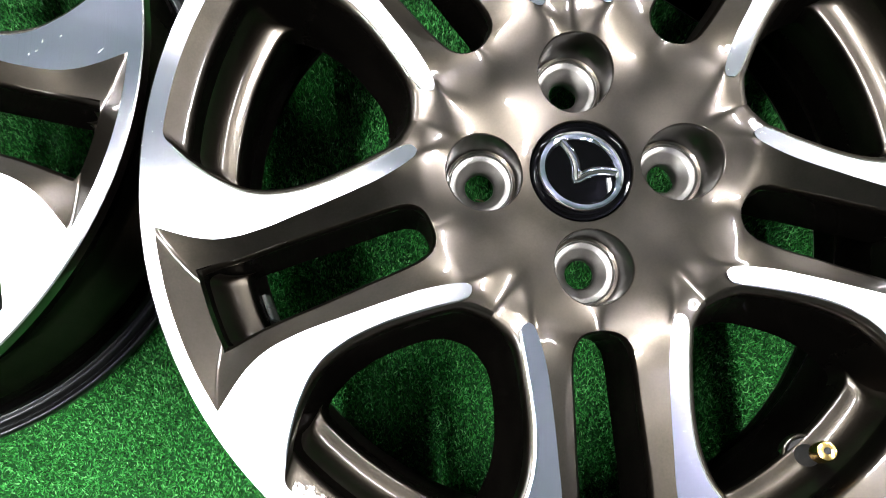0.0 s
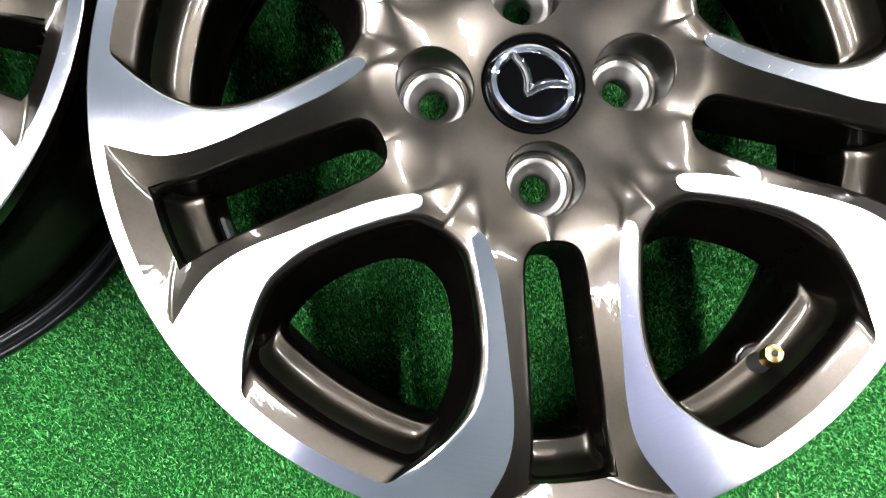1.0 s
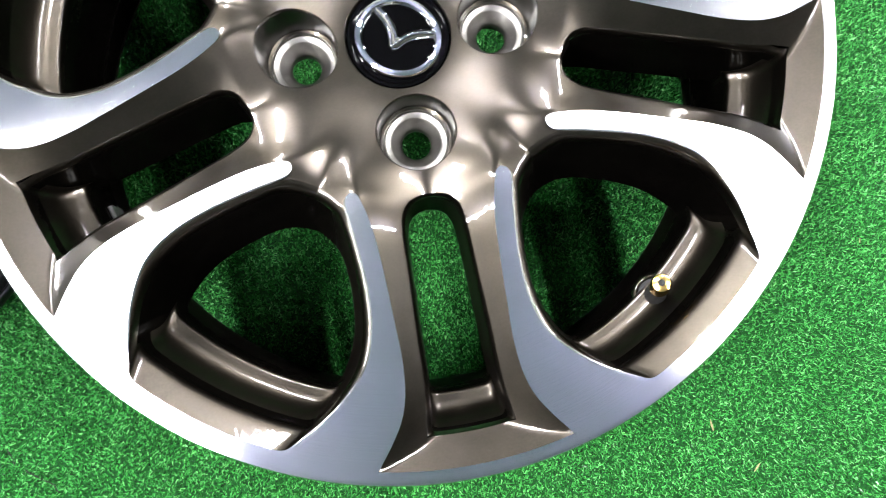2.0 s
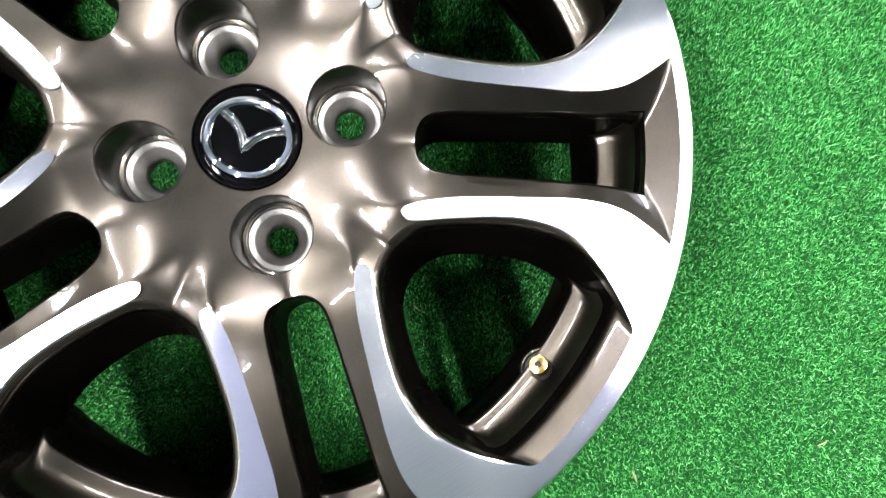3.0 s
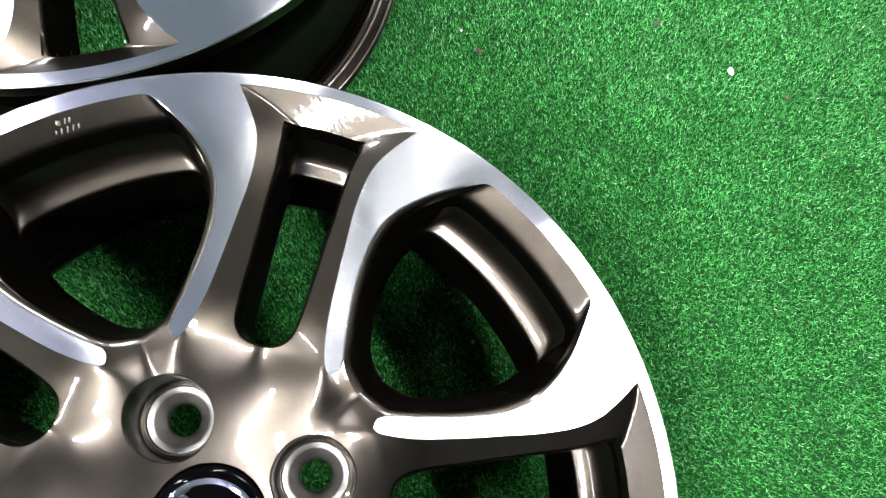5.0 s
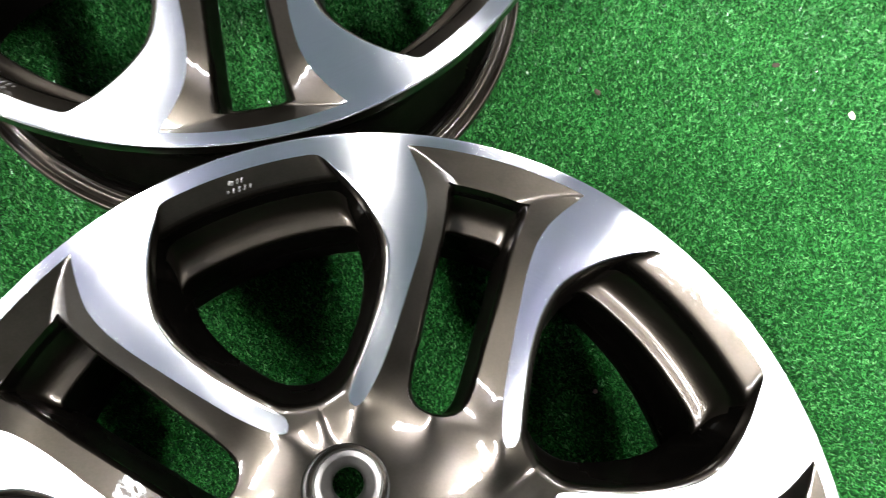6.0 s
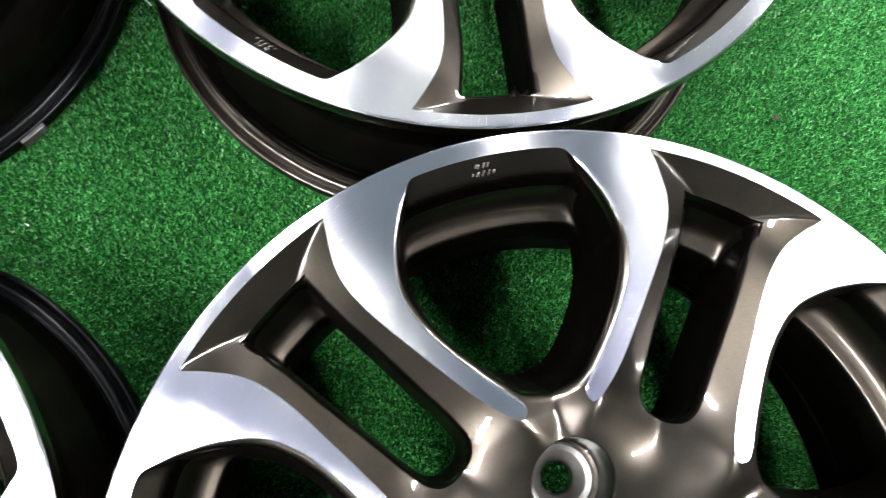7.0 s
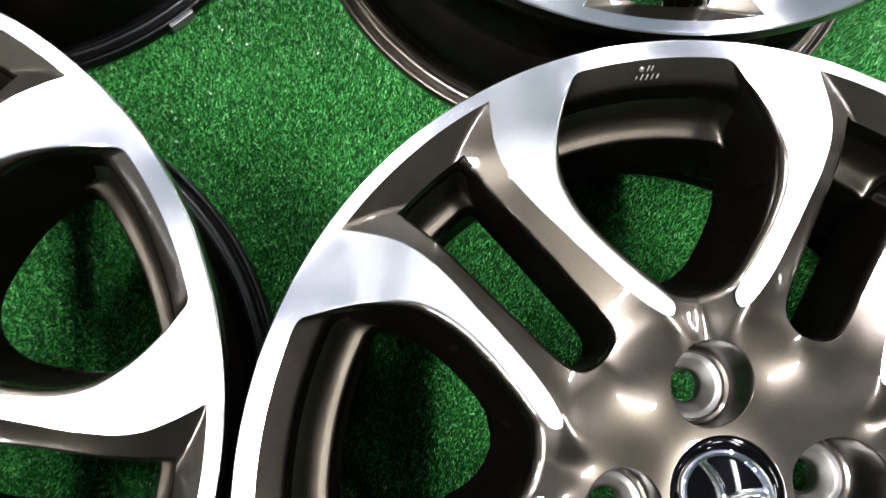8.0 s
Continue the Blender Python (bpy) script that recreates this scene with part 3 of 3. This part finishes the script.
def emblem(parent):
    """A plain oval ring and a bent wing in chrome on the cap."""
    n = 96
    tilt = Matrix.Rotation(radians(-34), 3, "Z")
    section = [(-0.0028, -0.0014), (-0.0022, 0.0010), (-0.0011, 0.0025), (0.0002, 0.0029), (0.0014, 0.0023), (0.0023, 0.0008), (0.0028, -0.0014)]
    m = len(section)
    verts = []
    for i in range(n):
        a = 2 * math.pi * i / n
        for off, rise in section:
            verts.append(tilt @ Vector(((0.0206 + off) * math.cos(a), (0.0186 + off) * math.sin(a), 0.1562 + rise)))
    faces = []
    for i in range(n):
        for j in range(m - 1):
            faces.append((i * m + j, ((i + 1) % n) * m + j, ((i + 1) % n) * m + j + 1, i * m + j + 1))
    faces = [q[::-1] for q in faces]
    mesh_ob("oval_ring", verts, faces, CHROME, parent, "chrome oval ring", sharp=12)
    half = spline([(0.0, -0.0056), (0.0038, 0.0010), (0.0092, 0.0058), (0.0192, 0.0106)], 0.0008)
    line = np.vstack([half[::-1] * [-1, 1], half[1:]])
    dd = np.gradient(line, axis=0)
    nn = np.column_stack([-dd[:, 1], dd[:, 0]]) / np.linalg.norm(dd, axis=1)[:, None]
    rows = []
    for off, rise in ((-0.0026, -0.0003), (-0.0021, 0.0008), (0.0, 0.0024), (0.0021, 0.0008), (0.0026, -0.0003)):
        p = line + nn * off
        rows.append(np.column_stack([p, 0.1574 + rise - 0.0022 * (p ** 2).sum(axis=1) / 0.0228 ** 2]))
    mesh_ob("wing", np.vstack(rows) @ np.array(tilt.transposed()), grid_faces(5, len(line)), CHROME, parent, "chrome bent wing shape", sharp=30)


def tube(path, radii, steps=20):
    """Verts and faces of a round bar along a path, with closed ends."""
    path = [Vector(p) for p in path]
    way = (path[-1] - path[0]).normalized()
    side = way.orthogonal().normalized()
    up = way.cross(side)
    verts = []
    for p, r in zip(path, radii):
        for j in range(steps):
            a = 2 * math.pi * j / steps
            verts.append(p + side * (r * math.cos(a)) + up * (r * math.sin(a)))
    faces = grid_faces(len(path), steps, True)
    faces += [tuple(range(steps))[::-1], tuple((len(path) - 1) * steps + j for j in range(steps))]
    return verts, faces


def build_wheel():
    wheel = new("alloy_wheel")
    silver, paint, normals = build_face()
    mesh_ob("machined_face", *join(silver, lathe(RIM_EDGE[2:], 360)), SILVER, wheel, "bright turned aluminium face", sharp=15)
    mesh_ob("front_flange", *lathe(RIM_EDGE[:3], 360), PAINT, wheel, sharp=40)
    face = mesh_ob("painted_face", *paint, PAINT, wheel, "glossy bronze-grey painted hub and spoke flanks")
    face.data.normals_split_custom_set_from_vertices([tuple(n) for n in normals])
    mesh_ob("back_face", *back_plate(), PAINT, wheel)
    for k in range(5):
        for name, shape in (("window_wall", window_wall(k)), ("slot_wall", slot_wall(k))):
            wall = mesh_ob(name, *shape, SHADED_PAINT, wheel, sharp=60)
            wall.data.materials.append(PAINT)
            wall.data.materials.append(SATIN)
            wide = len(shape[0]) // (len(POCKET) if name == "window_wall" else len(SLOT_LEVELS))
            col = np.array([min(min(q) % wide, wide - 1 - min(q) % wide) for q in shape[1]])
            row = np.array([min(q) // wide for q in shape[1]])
            # painted top edge and satin ledge; the rest has shade in its colour
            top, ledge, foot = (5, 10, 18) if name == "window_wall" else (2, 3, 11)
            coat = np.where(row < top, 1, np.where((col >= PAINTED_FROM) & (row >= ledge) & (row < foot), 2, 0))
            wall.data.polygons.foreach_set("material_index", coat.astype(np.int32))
    mesh_ob("inner_barrel", *lathe(BARREL_IN, 240), SHADED_PAINT, wheel, "dark bronze inside of the rim", sharp=38)
    mesh_ob("outer_barrel", *lathe(BARREL_OUT, 240), SHADED_PAINT, wheel, "dark bronze rim barrel with dull coat", sharp=38)
    mesh_ob("back_flange", *lathe(FLANGE, 240), SATIN, wheel, "rolled bronze-grey back flange with two ridges", sharp=50)
    # the lug pockets with their bare seats
    for a in LUGS:
        c = lug_centre(a)
        top = ring(LUG_R, 90, c)
        rows = []
        for f, dz in ((1.0, 0.0), (0.992, 0.00012), (0.98, 0.0005), (0.969, 0.0013), (0.962, 0.0026), (0.952, None), (0.93, -1), (0.86, -2)):
            p = np.array(c) + (top - np.array(c)) * f
            z = paint_z(top[:, 0], top[:, 1])
            z = np.full(len(p), 0.1431) if dz is None else np.full(len(p), 0.1403 if dz == -1 else 0.1395) if dz < 0 else z - dz
            rows.append(np.column_stack([p, z]))
        mesh_ob("lug_pocket", np.vstack(rows), [q[::-1] for q in grid_faces(len(rows), 90, True)], PAINT, wheel, sharp=38)
        v, f = lathe([(0.0173, 0.1395), (0.0166, 0.1397), (0.0163, 0.1392), (0.0161, 0.1381), (0.0150, 0.1377), (0.0136, 0.1374), (0.0129, 0.1368), (0.0100, 0.1338), (0.0086, 0.1323), (0.0080, 0.1312), (0.0078, 0.1298), (0.0079, 0.1276), (0.0120, 0.1266), (0.0130, BACK)], 64, c)
        mesh_ob("lug_seat", v, f, SEAT, wheel, "bare machined lug seat", sharp=30)
    cap = mesh_ob("centre_cap", *lathe([(0.0274, 0.1500), (0.0262, 0.1515), (0.0261, 0.1560), (0.0257, 0.1567), (0.0248, 0.1568), (0.0238, 0.1562),
                                        (0.0228, 0.1552), (0.0205, 0.15562), (0.0175, 0.1561), (0.0140, 0.15657), (0.0100, 0.15698), (0.0060, 0.15725), (0.0025, 0.15737), (0.0001, 0.1574)], 96), BLACK, wheel, "gloss black round centre cap", sharp=30)
    emblem(cap)
    v, f = lathe([(CAP_R + 0.0002, 0.1579), (CAP_R - 0.0003, 0.1572), (CAP_R - 0.0005, 0.1555), (CAP_R - 0.0005, 0.1490), (0.0001, 0.1490)], 120)
    mesh_ob("cap_recess", v, f, PAINT, wheel, sharp=30)
    return wheel


def lip_height(r):
    return float(face_z(RING_W)) - (RING_W - r) * LIP_SLOPE


def add_mark(wheel):
    """Two short rows of slanting cast strokes on a window's lip."""
    bm = bmesh.new()
    for r, strokes in ((0.2060, ((-0.0049, 0.0022, 0.0022), (-0.0015, 0.0008, 0.0029), (0.0006, 0.0008, 0.0027))),
                       (0.2027, ((-0.0075, 0.0008, 0.0018), (-0.0048, 0.0008, 0.0028), (-0.0020, 0.0008, 0.0031), (0.0008, 0.0008, 0.0030), (0.0035, 0.0008, 0.0022)))):
        for x, wide, tall in strokes:
            size = (wide, tall, 0.0008)
            m = pose(x, r, lip_height(r) + 0.0001, math.degrees(math.atan(LIP_SLOPE)), 0, 0) @ pose(0, 0, 0, 0, 0, -24)
            box_r = bmesh.ops.create_cube(bm, size=1, matrix=m @ Matrix.Diagonal((*size, 1)))
            es = list({e for v in box_r["verts"] for e in v.link_edges})
            bmesh.ops.bevel(bm, geom=es, offset=0.00025, segments=2, affect="EDGES", profile=0.5)
    # lighter metal than the painted casting, standing in for lamp glints on the strokes
    part("cast_mark", bm, SEAT, wheel, "small raised illegible cast mark")


def arc_block(r0, r1, z0, z1, mid, length, n=8):
    """A bevelled block bent along the rim."""
    a = np.linspace(-0.5, 0.5, n) * length / r0 + mid
    bv = 0.0006
    ring_ = [(r0 + bv, z0), (r1 - bv, z0), (r1, z0 + bv), (r1, z1 - bv), (r1 - bv, z1), (r0 + bv, z1), (r0, z1 - bv), (r0, z0 + bv)]
    verts = [(r * math.cos(t), r * math.sin(t), z) for t in a for r, z in ring_]
    faces = [q[::-1] for q in grid_faces(n, 8, True)] + [tuple(range(8)), tuple((n - 1) * 8 + j for j in range(8))[::-1]]
    return verts, faces


def add_valve(wheel):
    foot, tip = Vector((0.1122, -0.1532, 0.1272)), Vector((0.1058, -0.1468, 0.1580))
    way = (tip - foot).normalized()
    at = lambda s: foot + way * s
    v, f = tube([at(s) for s in (-0.003, 0.0004, 0.0008, 0.0012, 0.0030, 0.0060, 0.013, 0.024)], (0.0095, 0.0095, 0.0092, 0.0064, 0.0058, 0.0053, 0.0046, 0.0040), 32)
    valve = mesh_ob("valve", v, f, RUBBER, wheel, "black rubber valve stem", sharp=40)
    v, f = tube([at(s) for s in (-0.006, 0.0002, 0.0010, 0.0012, 0.0008, -0.002)], (0.0126, 0.0121, 0.0114, 0.0106, 0.0099, 0.0097), 48)
    mesh_ob("valve_seat", v, f, PAINT, wheel, "raised round seat of the valve", sharp=40)
    v, f = tube([at(s) for s in (0.0235, 0.0240, 0.0345, 0.0364, 0.0372)], (0.0034, 0.0050, 0.0050, 0.0044, 0.0028), 28)
    mesh_ob("valve_cap", v, f, BRASS, valve, "polished brass valve end", sharp=30)
    v, f = tube([at(0.0373), at(0.0374)], (0.0017, 0.0017), 16)
    mesh_ob("valve_core", v, f, RUBBER, valve, "dark valve core")


def add_scuff(wheel, x, y, length, width, lean, seed):
    """A shallow bright nick, raised a tenth of a millimetre, on the turned face."""
    rng = random.Random(seed)
    m = pose(x, y, float(face_z(math.hypot(x, y))) + 0.00006, 0, 0, math.degrees(math.atan2(y, x)) + lean)
    edge = [(0.6 * length * math.cos(t) * rng.uniform(0.6, 1.2), 0.36 * width * math.sin(t) * rng.uniform(0.3, 1.3)) for t in np.arange(12) * math.pi / 6]
    verts = [m @ Vector((u, v, -0.0003)) for u, v in edge] + [m @ Vector((u * 0.86, v * 0.8, 0.0001)) for u, v in edge] + [m @ Vector((0, 0, 0.0001))]
    faces = grid_faces(2, 12, True) + [(12 + j, 12 + (j + 1) % 12, 24) for j in range(12)]
    mesh_ob("scuff", verts, faces, SCUFF, wheel, "small bright scuff in the metal")


wheel = build_wheel()
tagged(wheel, "bronze-grey alloy wheel with machined face lying on green turf", "wheel", "set of alloy wheels")
add_mark(wheel)
for (px, py), rot in (((-0.4375, 0.0850), 1.2), ((0.0475, 0.4400), 135.5), ((-0.3930, 0.5295), 25.0)):
    other = copy_thing(wheel, pose(px, py, 0, 0, 0, rot))
    if rot == 1.2:
        scuffed = other
    if rot != 135.5:
        # these two have a darker, neutral coat on the back flange
        for p in other.children:
            if p.name.startswith("back_flange"):
                p.data = p.data.copy()
                p.data.materials[0] = GRAPHITE
                p["label"] = "rolled graphite-black back flange with two ridges"
# a clip weight on the back flange of the last wheel, and two stuck weights in the first
mesh_ob("clip_weight", *arc_block(0.2186, 0.2218, 0.0015, 0.0100, radians(-55.5 - 25), 0.0190), LEAD, other, "grey clip-on balance weight", sharp=40)
for deg in (197.0, 199.4):
    mesh_ob("stuck_weight", *arc_block(0.1788, 0.1814, 0.0930, 0.1085, radians(deg), 0.0072), LEAD, wheel, "grey stick-on balance weight", sharp=40)
add_valve(wheel)
# nicks in the turned face of the second wheel
for i, (x, y, length, width, lean) in enumerate(((0.1717, -0.0121, 0.0022, 0.0008, 75), (0.1805, -0.0097, 0.0016, 0.0009, 40), (0.1690, -0.0170, 0.0015, 0.0006, 30),
                                                 (0.1653, -0.0186, 0.0013, 0.0006, 75), (0.1992, -0.0181, 0.0034, 0.0008, 45))):
    add_scuff(scuffed, x, y, length, width, lean, 40 + i)

# ---------------------------------------------------------------- room
FLOOR = -0.0044
SIZE = 4.6


def slab(name, lo, hi, mat, label, category="wall"):
    bm = bmesh.new()
    box(bm, lo, hi)
    ob = part(name, bm, mat, None)
    return tagged(ob, label, category, kind="structure")


slab("floor", (-SIZE, -SIZE, FLOOR - 0.1), (SIZE, SIZE, FLOOR), BACKING, "dark green backing of the artificial turf", "floor")
slab("ceiling", (-SIZE, -SIZE, CEILING), (SIZE, SIZE, CEILING + 0.1), CEIL, "plain pale blue ceiling", "ceiling")
slab("wall_north", (-SIZE, SIZE, FLOOR), (SIZE, SIZE + 0.1, CEILING), WALL, "plain off-white wall")
slab("wall_south", (-SIZE, -SIZE - 0.1, FLOOR), (SIZE, -SIZE, CEILING), WALL, "plain off-white wall")
slab("wall_east", (SIZE, -SIZE, FLOOR), (SIZE + 0.1, SIZE, CEILING), WALL, "plain off-white wall")
slab("wall_west", (-SIZE - 0.1, -SIZE, FLOOR), (-SIZE, SIZE, CEILING), WALL, "plain off-white wall")


def ceiling_lamp(x, y, along_y=True, length=1.25):
    lamp = new("ceiling_lamp")
    w, h = 0.11, length / 2
    bm = bmesh.new()
    box(bm, (-w * 0.4, -h, 0.075), (w * 0.4, h, 0.11), 0.006)
    part("housing", bm, STEEL, lamp)
    for y0 in (-h * 0.7, h * 0.7):
        bm = bmesh.new()
        box(bm, (-0.006, y0 - 0.006, 0.108), (0.006, y0 + 0.006, 0.25))
        part("hanger", bm, STEEL, lamp)
    bm = bmesh.new()
    box(bm, (-0.065, -h + 0.01, 0.030), (0.065, h - 0.01, 0.076), 0.012)
    part("diffuser", bm, DIFFUSER, lamp, "glowing white diffuser")
    lamp.matrix_basis = pose(x, y, CEILING - 0.25, 0, 0, 0 if along_y else 90)
    glow = bpy.data.lights.new("tube_light", "AREA")
    glow.shape, glow.size, glow.size_y = "RECTANGLE", 0.10, length - 0.02
    glow.energy, glow.color = LAMP_WATTS, (1.0, 0.97, 0.93)
    tube_light = new("tube_light", glow)
    tube_light.parent = lamp
    tube_light.matrix_basis = pose(0, 0, 0.024)
    return tagged(lamp, "long white fluorescent ceiling lamp with glowing diffuser", "lamp", "ceiling lamps")


for x, y in ((-1.08, -0.08), (1.15, -0.23), (-0.81, 2.14), (1.04, 3.16), (-2.19, 2.50), (2.39, 2.61), (-1.64, -1.11), (-3.07, 0.23), (3.60, 0.48)):
    ceiling_lamp(x, y)


# ---------------------------------------------------------------- turf
def turf(x0, x1, y0, y1, inner, outer, seed):
    """A dense pile round the wheels that thins out, with coarser fibres, towards the room's edges."""
    rng = np.random.default_rng(seed)
    px = rng.uniform(x0, x1, inner) + rng.normal(0, 0.07, inner)
    py = rng.uniform(y0, y1, inner) + rng.normal(0, 0.07, inner)
    fx, fy = rng.normal((x0 + x1) / 2, 0.85, outer), rng.normal((y0 + y1) / 2, 0.85, outer)
    away = ((fx < x0) | (fx > x1) | (fy < y0) | (fy > y1)) & (np.maximum(np.abs(fx), np.abs(fy)) < SIZE - 0.02)
    px, py = np.concatenate([px, fx[away]]), np.concatenate([py, fy[away]])
    count = len(px)
    coarse = np.where(np.arange(count) < inner, 1.0, 1.9)
    # bent fibre ends that point every way, most of them along y, at different heights in the pile
    way = np.column_stack([rng.normal(0.0, 0.40, count), rng.normal(0.25, 0.66, count), np.ones(count)])
    way /= np.linalg.norm(way, axis=1)[:, None]
    length = rng.uniform(0.0024, 0.0046, count) * np.sqrt(coarse)
    foot = FLOOR + rng.uniform(0.0, 0.0018, count)
    width = rng.uniform(0.0008, 0.0014, count) * coarse
    face = np.arctan2(way[:, 1], way[:, 0]) + np.pi / 2 + rng.normal(0, 0.5, count)
    wx, wy = np.cos(face) * width / 2, np.sin(face) * width / 2
    v = np.zeros((count, 3, 3), np.float32)
    for j, sg in enumerate((-1, 1)):
        v[:, j, 0], v[:, j, 1], v[:, j, 2] = px + sg * wx, py + sg * wy, foot
    v[:, 2, 0], v[:, 2, 1] = px + way[:, 0] * length, py + way[:, 1] * length
    v[:, 2, 2] = foot + way[:, 2] * length
    me = bpy.data.meshes.new("turf")
    me.vertices.add(count * 3)
    me.vertices.foreach_set("co", v.ravel())
    me.loops.add(count * 3)
    me.loops.foreach_set("vertex_index", np.arange(count * 3, dtype=np.int32))
    me.polygons.add(count)
    me.polygons.foreach_set("loop_start", np.arange(0, count * 3, 3, dtype=np.int32))
    me.materials.append(TURF)
    me.update(calc_edges=True)
    return me


grass = new("artificial_turf", turf(-0.62, 0.80, -0.48, 0.70, 1500000, 420000, 3))
tagged(grass, "short bright green artificial turf fibres covering the floor", "turf", kind="stuff")


# ---------------------------------------------------------------- litter on the turf
def crumb(name, at, size, mat, label, category, seed, facing=None):
    rng = random.Random(seed)
    bm = bmesh.new()
    bmesh.ops.create_icosphere(bm, subdivisions=2, radius=1)
    for v in bm.verts:
        k = 1 + 0.35 * noise.noise(v.co * 1.7 + Vector((seed * 3.1, 0, 0)))
        v.co = Vector((v.co.x * size[0] * k, v.co.y * size[1] * k, v.co.z * size[2] * k))
    ob = part(name, bm, mat, None, sharp=60)
    ob.matrix_basis = pose(at[0], at[1], size[2] * 0.3, rng.uniform(-15, 15), rng.uniform(-15, 15), rng.uniform(0, 360) if facing is None else facing)
    return tagged(ob, label, category, "litter on the turf")


crumb("pale_chip", (0.4712, 0.1640), (0.0038, 0.0028, 0.0016), CHIP, "small pale chip lying on the green turf", "chip", 1)
crumb("pale_chip", (0.1775, 0.0385), (0.0021, 0.0016, 0.0010), CHIP, "tiny pale chip lying on the shaded turf", "chip", 2)
for i, (x, y, w) in enumerate(((0.2755, 0.2512, 0.0030), (0.4302, 0.2255, 0.0032), (0.5070, 0.1255, 0.0026))):
    crumb("brown_crumb", (x, y), (w, w * 0.7, w * 0.5), CRUMB, "small brown dirt crumb lying on the green turf", "crumb", 5 + i)
for i, (x, y, w) in enumerate(((0.1750, -0.2580, 0.0042), (0.2007, -0.2931, 0.0036), (0.3127, -0.2766, 0.0036), (0.5113, 0.0678, 0.0026), (0.3106, -0.1491, 0.0022), (0.0611, -0.1025, 0.0035))):
    crumb("straw_bit", (x, y), (w, w * 0.16, w * 0.14), STRAW, "thin tan straw bit caught in the green turf", "straw", 20 + i)
crumb("straw_bit", (-0.0375, 0.0225), (0.0036, 0.0006, 0.0005), STRAW, "thin tan straw bit caught in the green turf", "straw", 26, 164)


def strand(points):
    p = spline(points, 0.002)
    verts, faces = [], []
    for i, (x, y) in enumerate(p):
        z = 0.0012 + 0.0006 * math.sin(i * 0.9)
        for j in range(5):
            a = 2 * math.pi * j / 5
            verts.append((x + 0.0003 * math.cos(a), y + 0.0003 * math.cos(a), z + 0.0003 * math.sin(a)))
    faces = grid_faces(len(p), 5, True)
    ob = mesh_ob("dark_thread", verts, faces, RUBBER)
    return tagged(ob, "thin dark thread lying loose on the green turf", "thread", "litter on the turf")


strand([(-0.3083, -0.1796), (-0.3060, -0.1860), (-0.3050, -0.1920)])
strand([(-0.2987, -0.1959), (-0.2898, -0.2038), (-0.2820, -0.2090), (-0.2788, -0.2154)])
strand([(0.563, 0.081), (0.570, 0.066), (0.580, 0.057), (0.582, 0.043)])
strand([(-0.2720, -0.2310), (-0.2660, -0.2285), (-0.2579, -0.2305)])
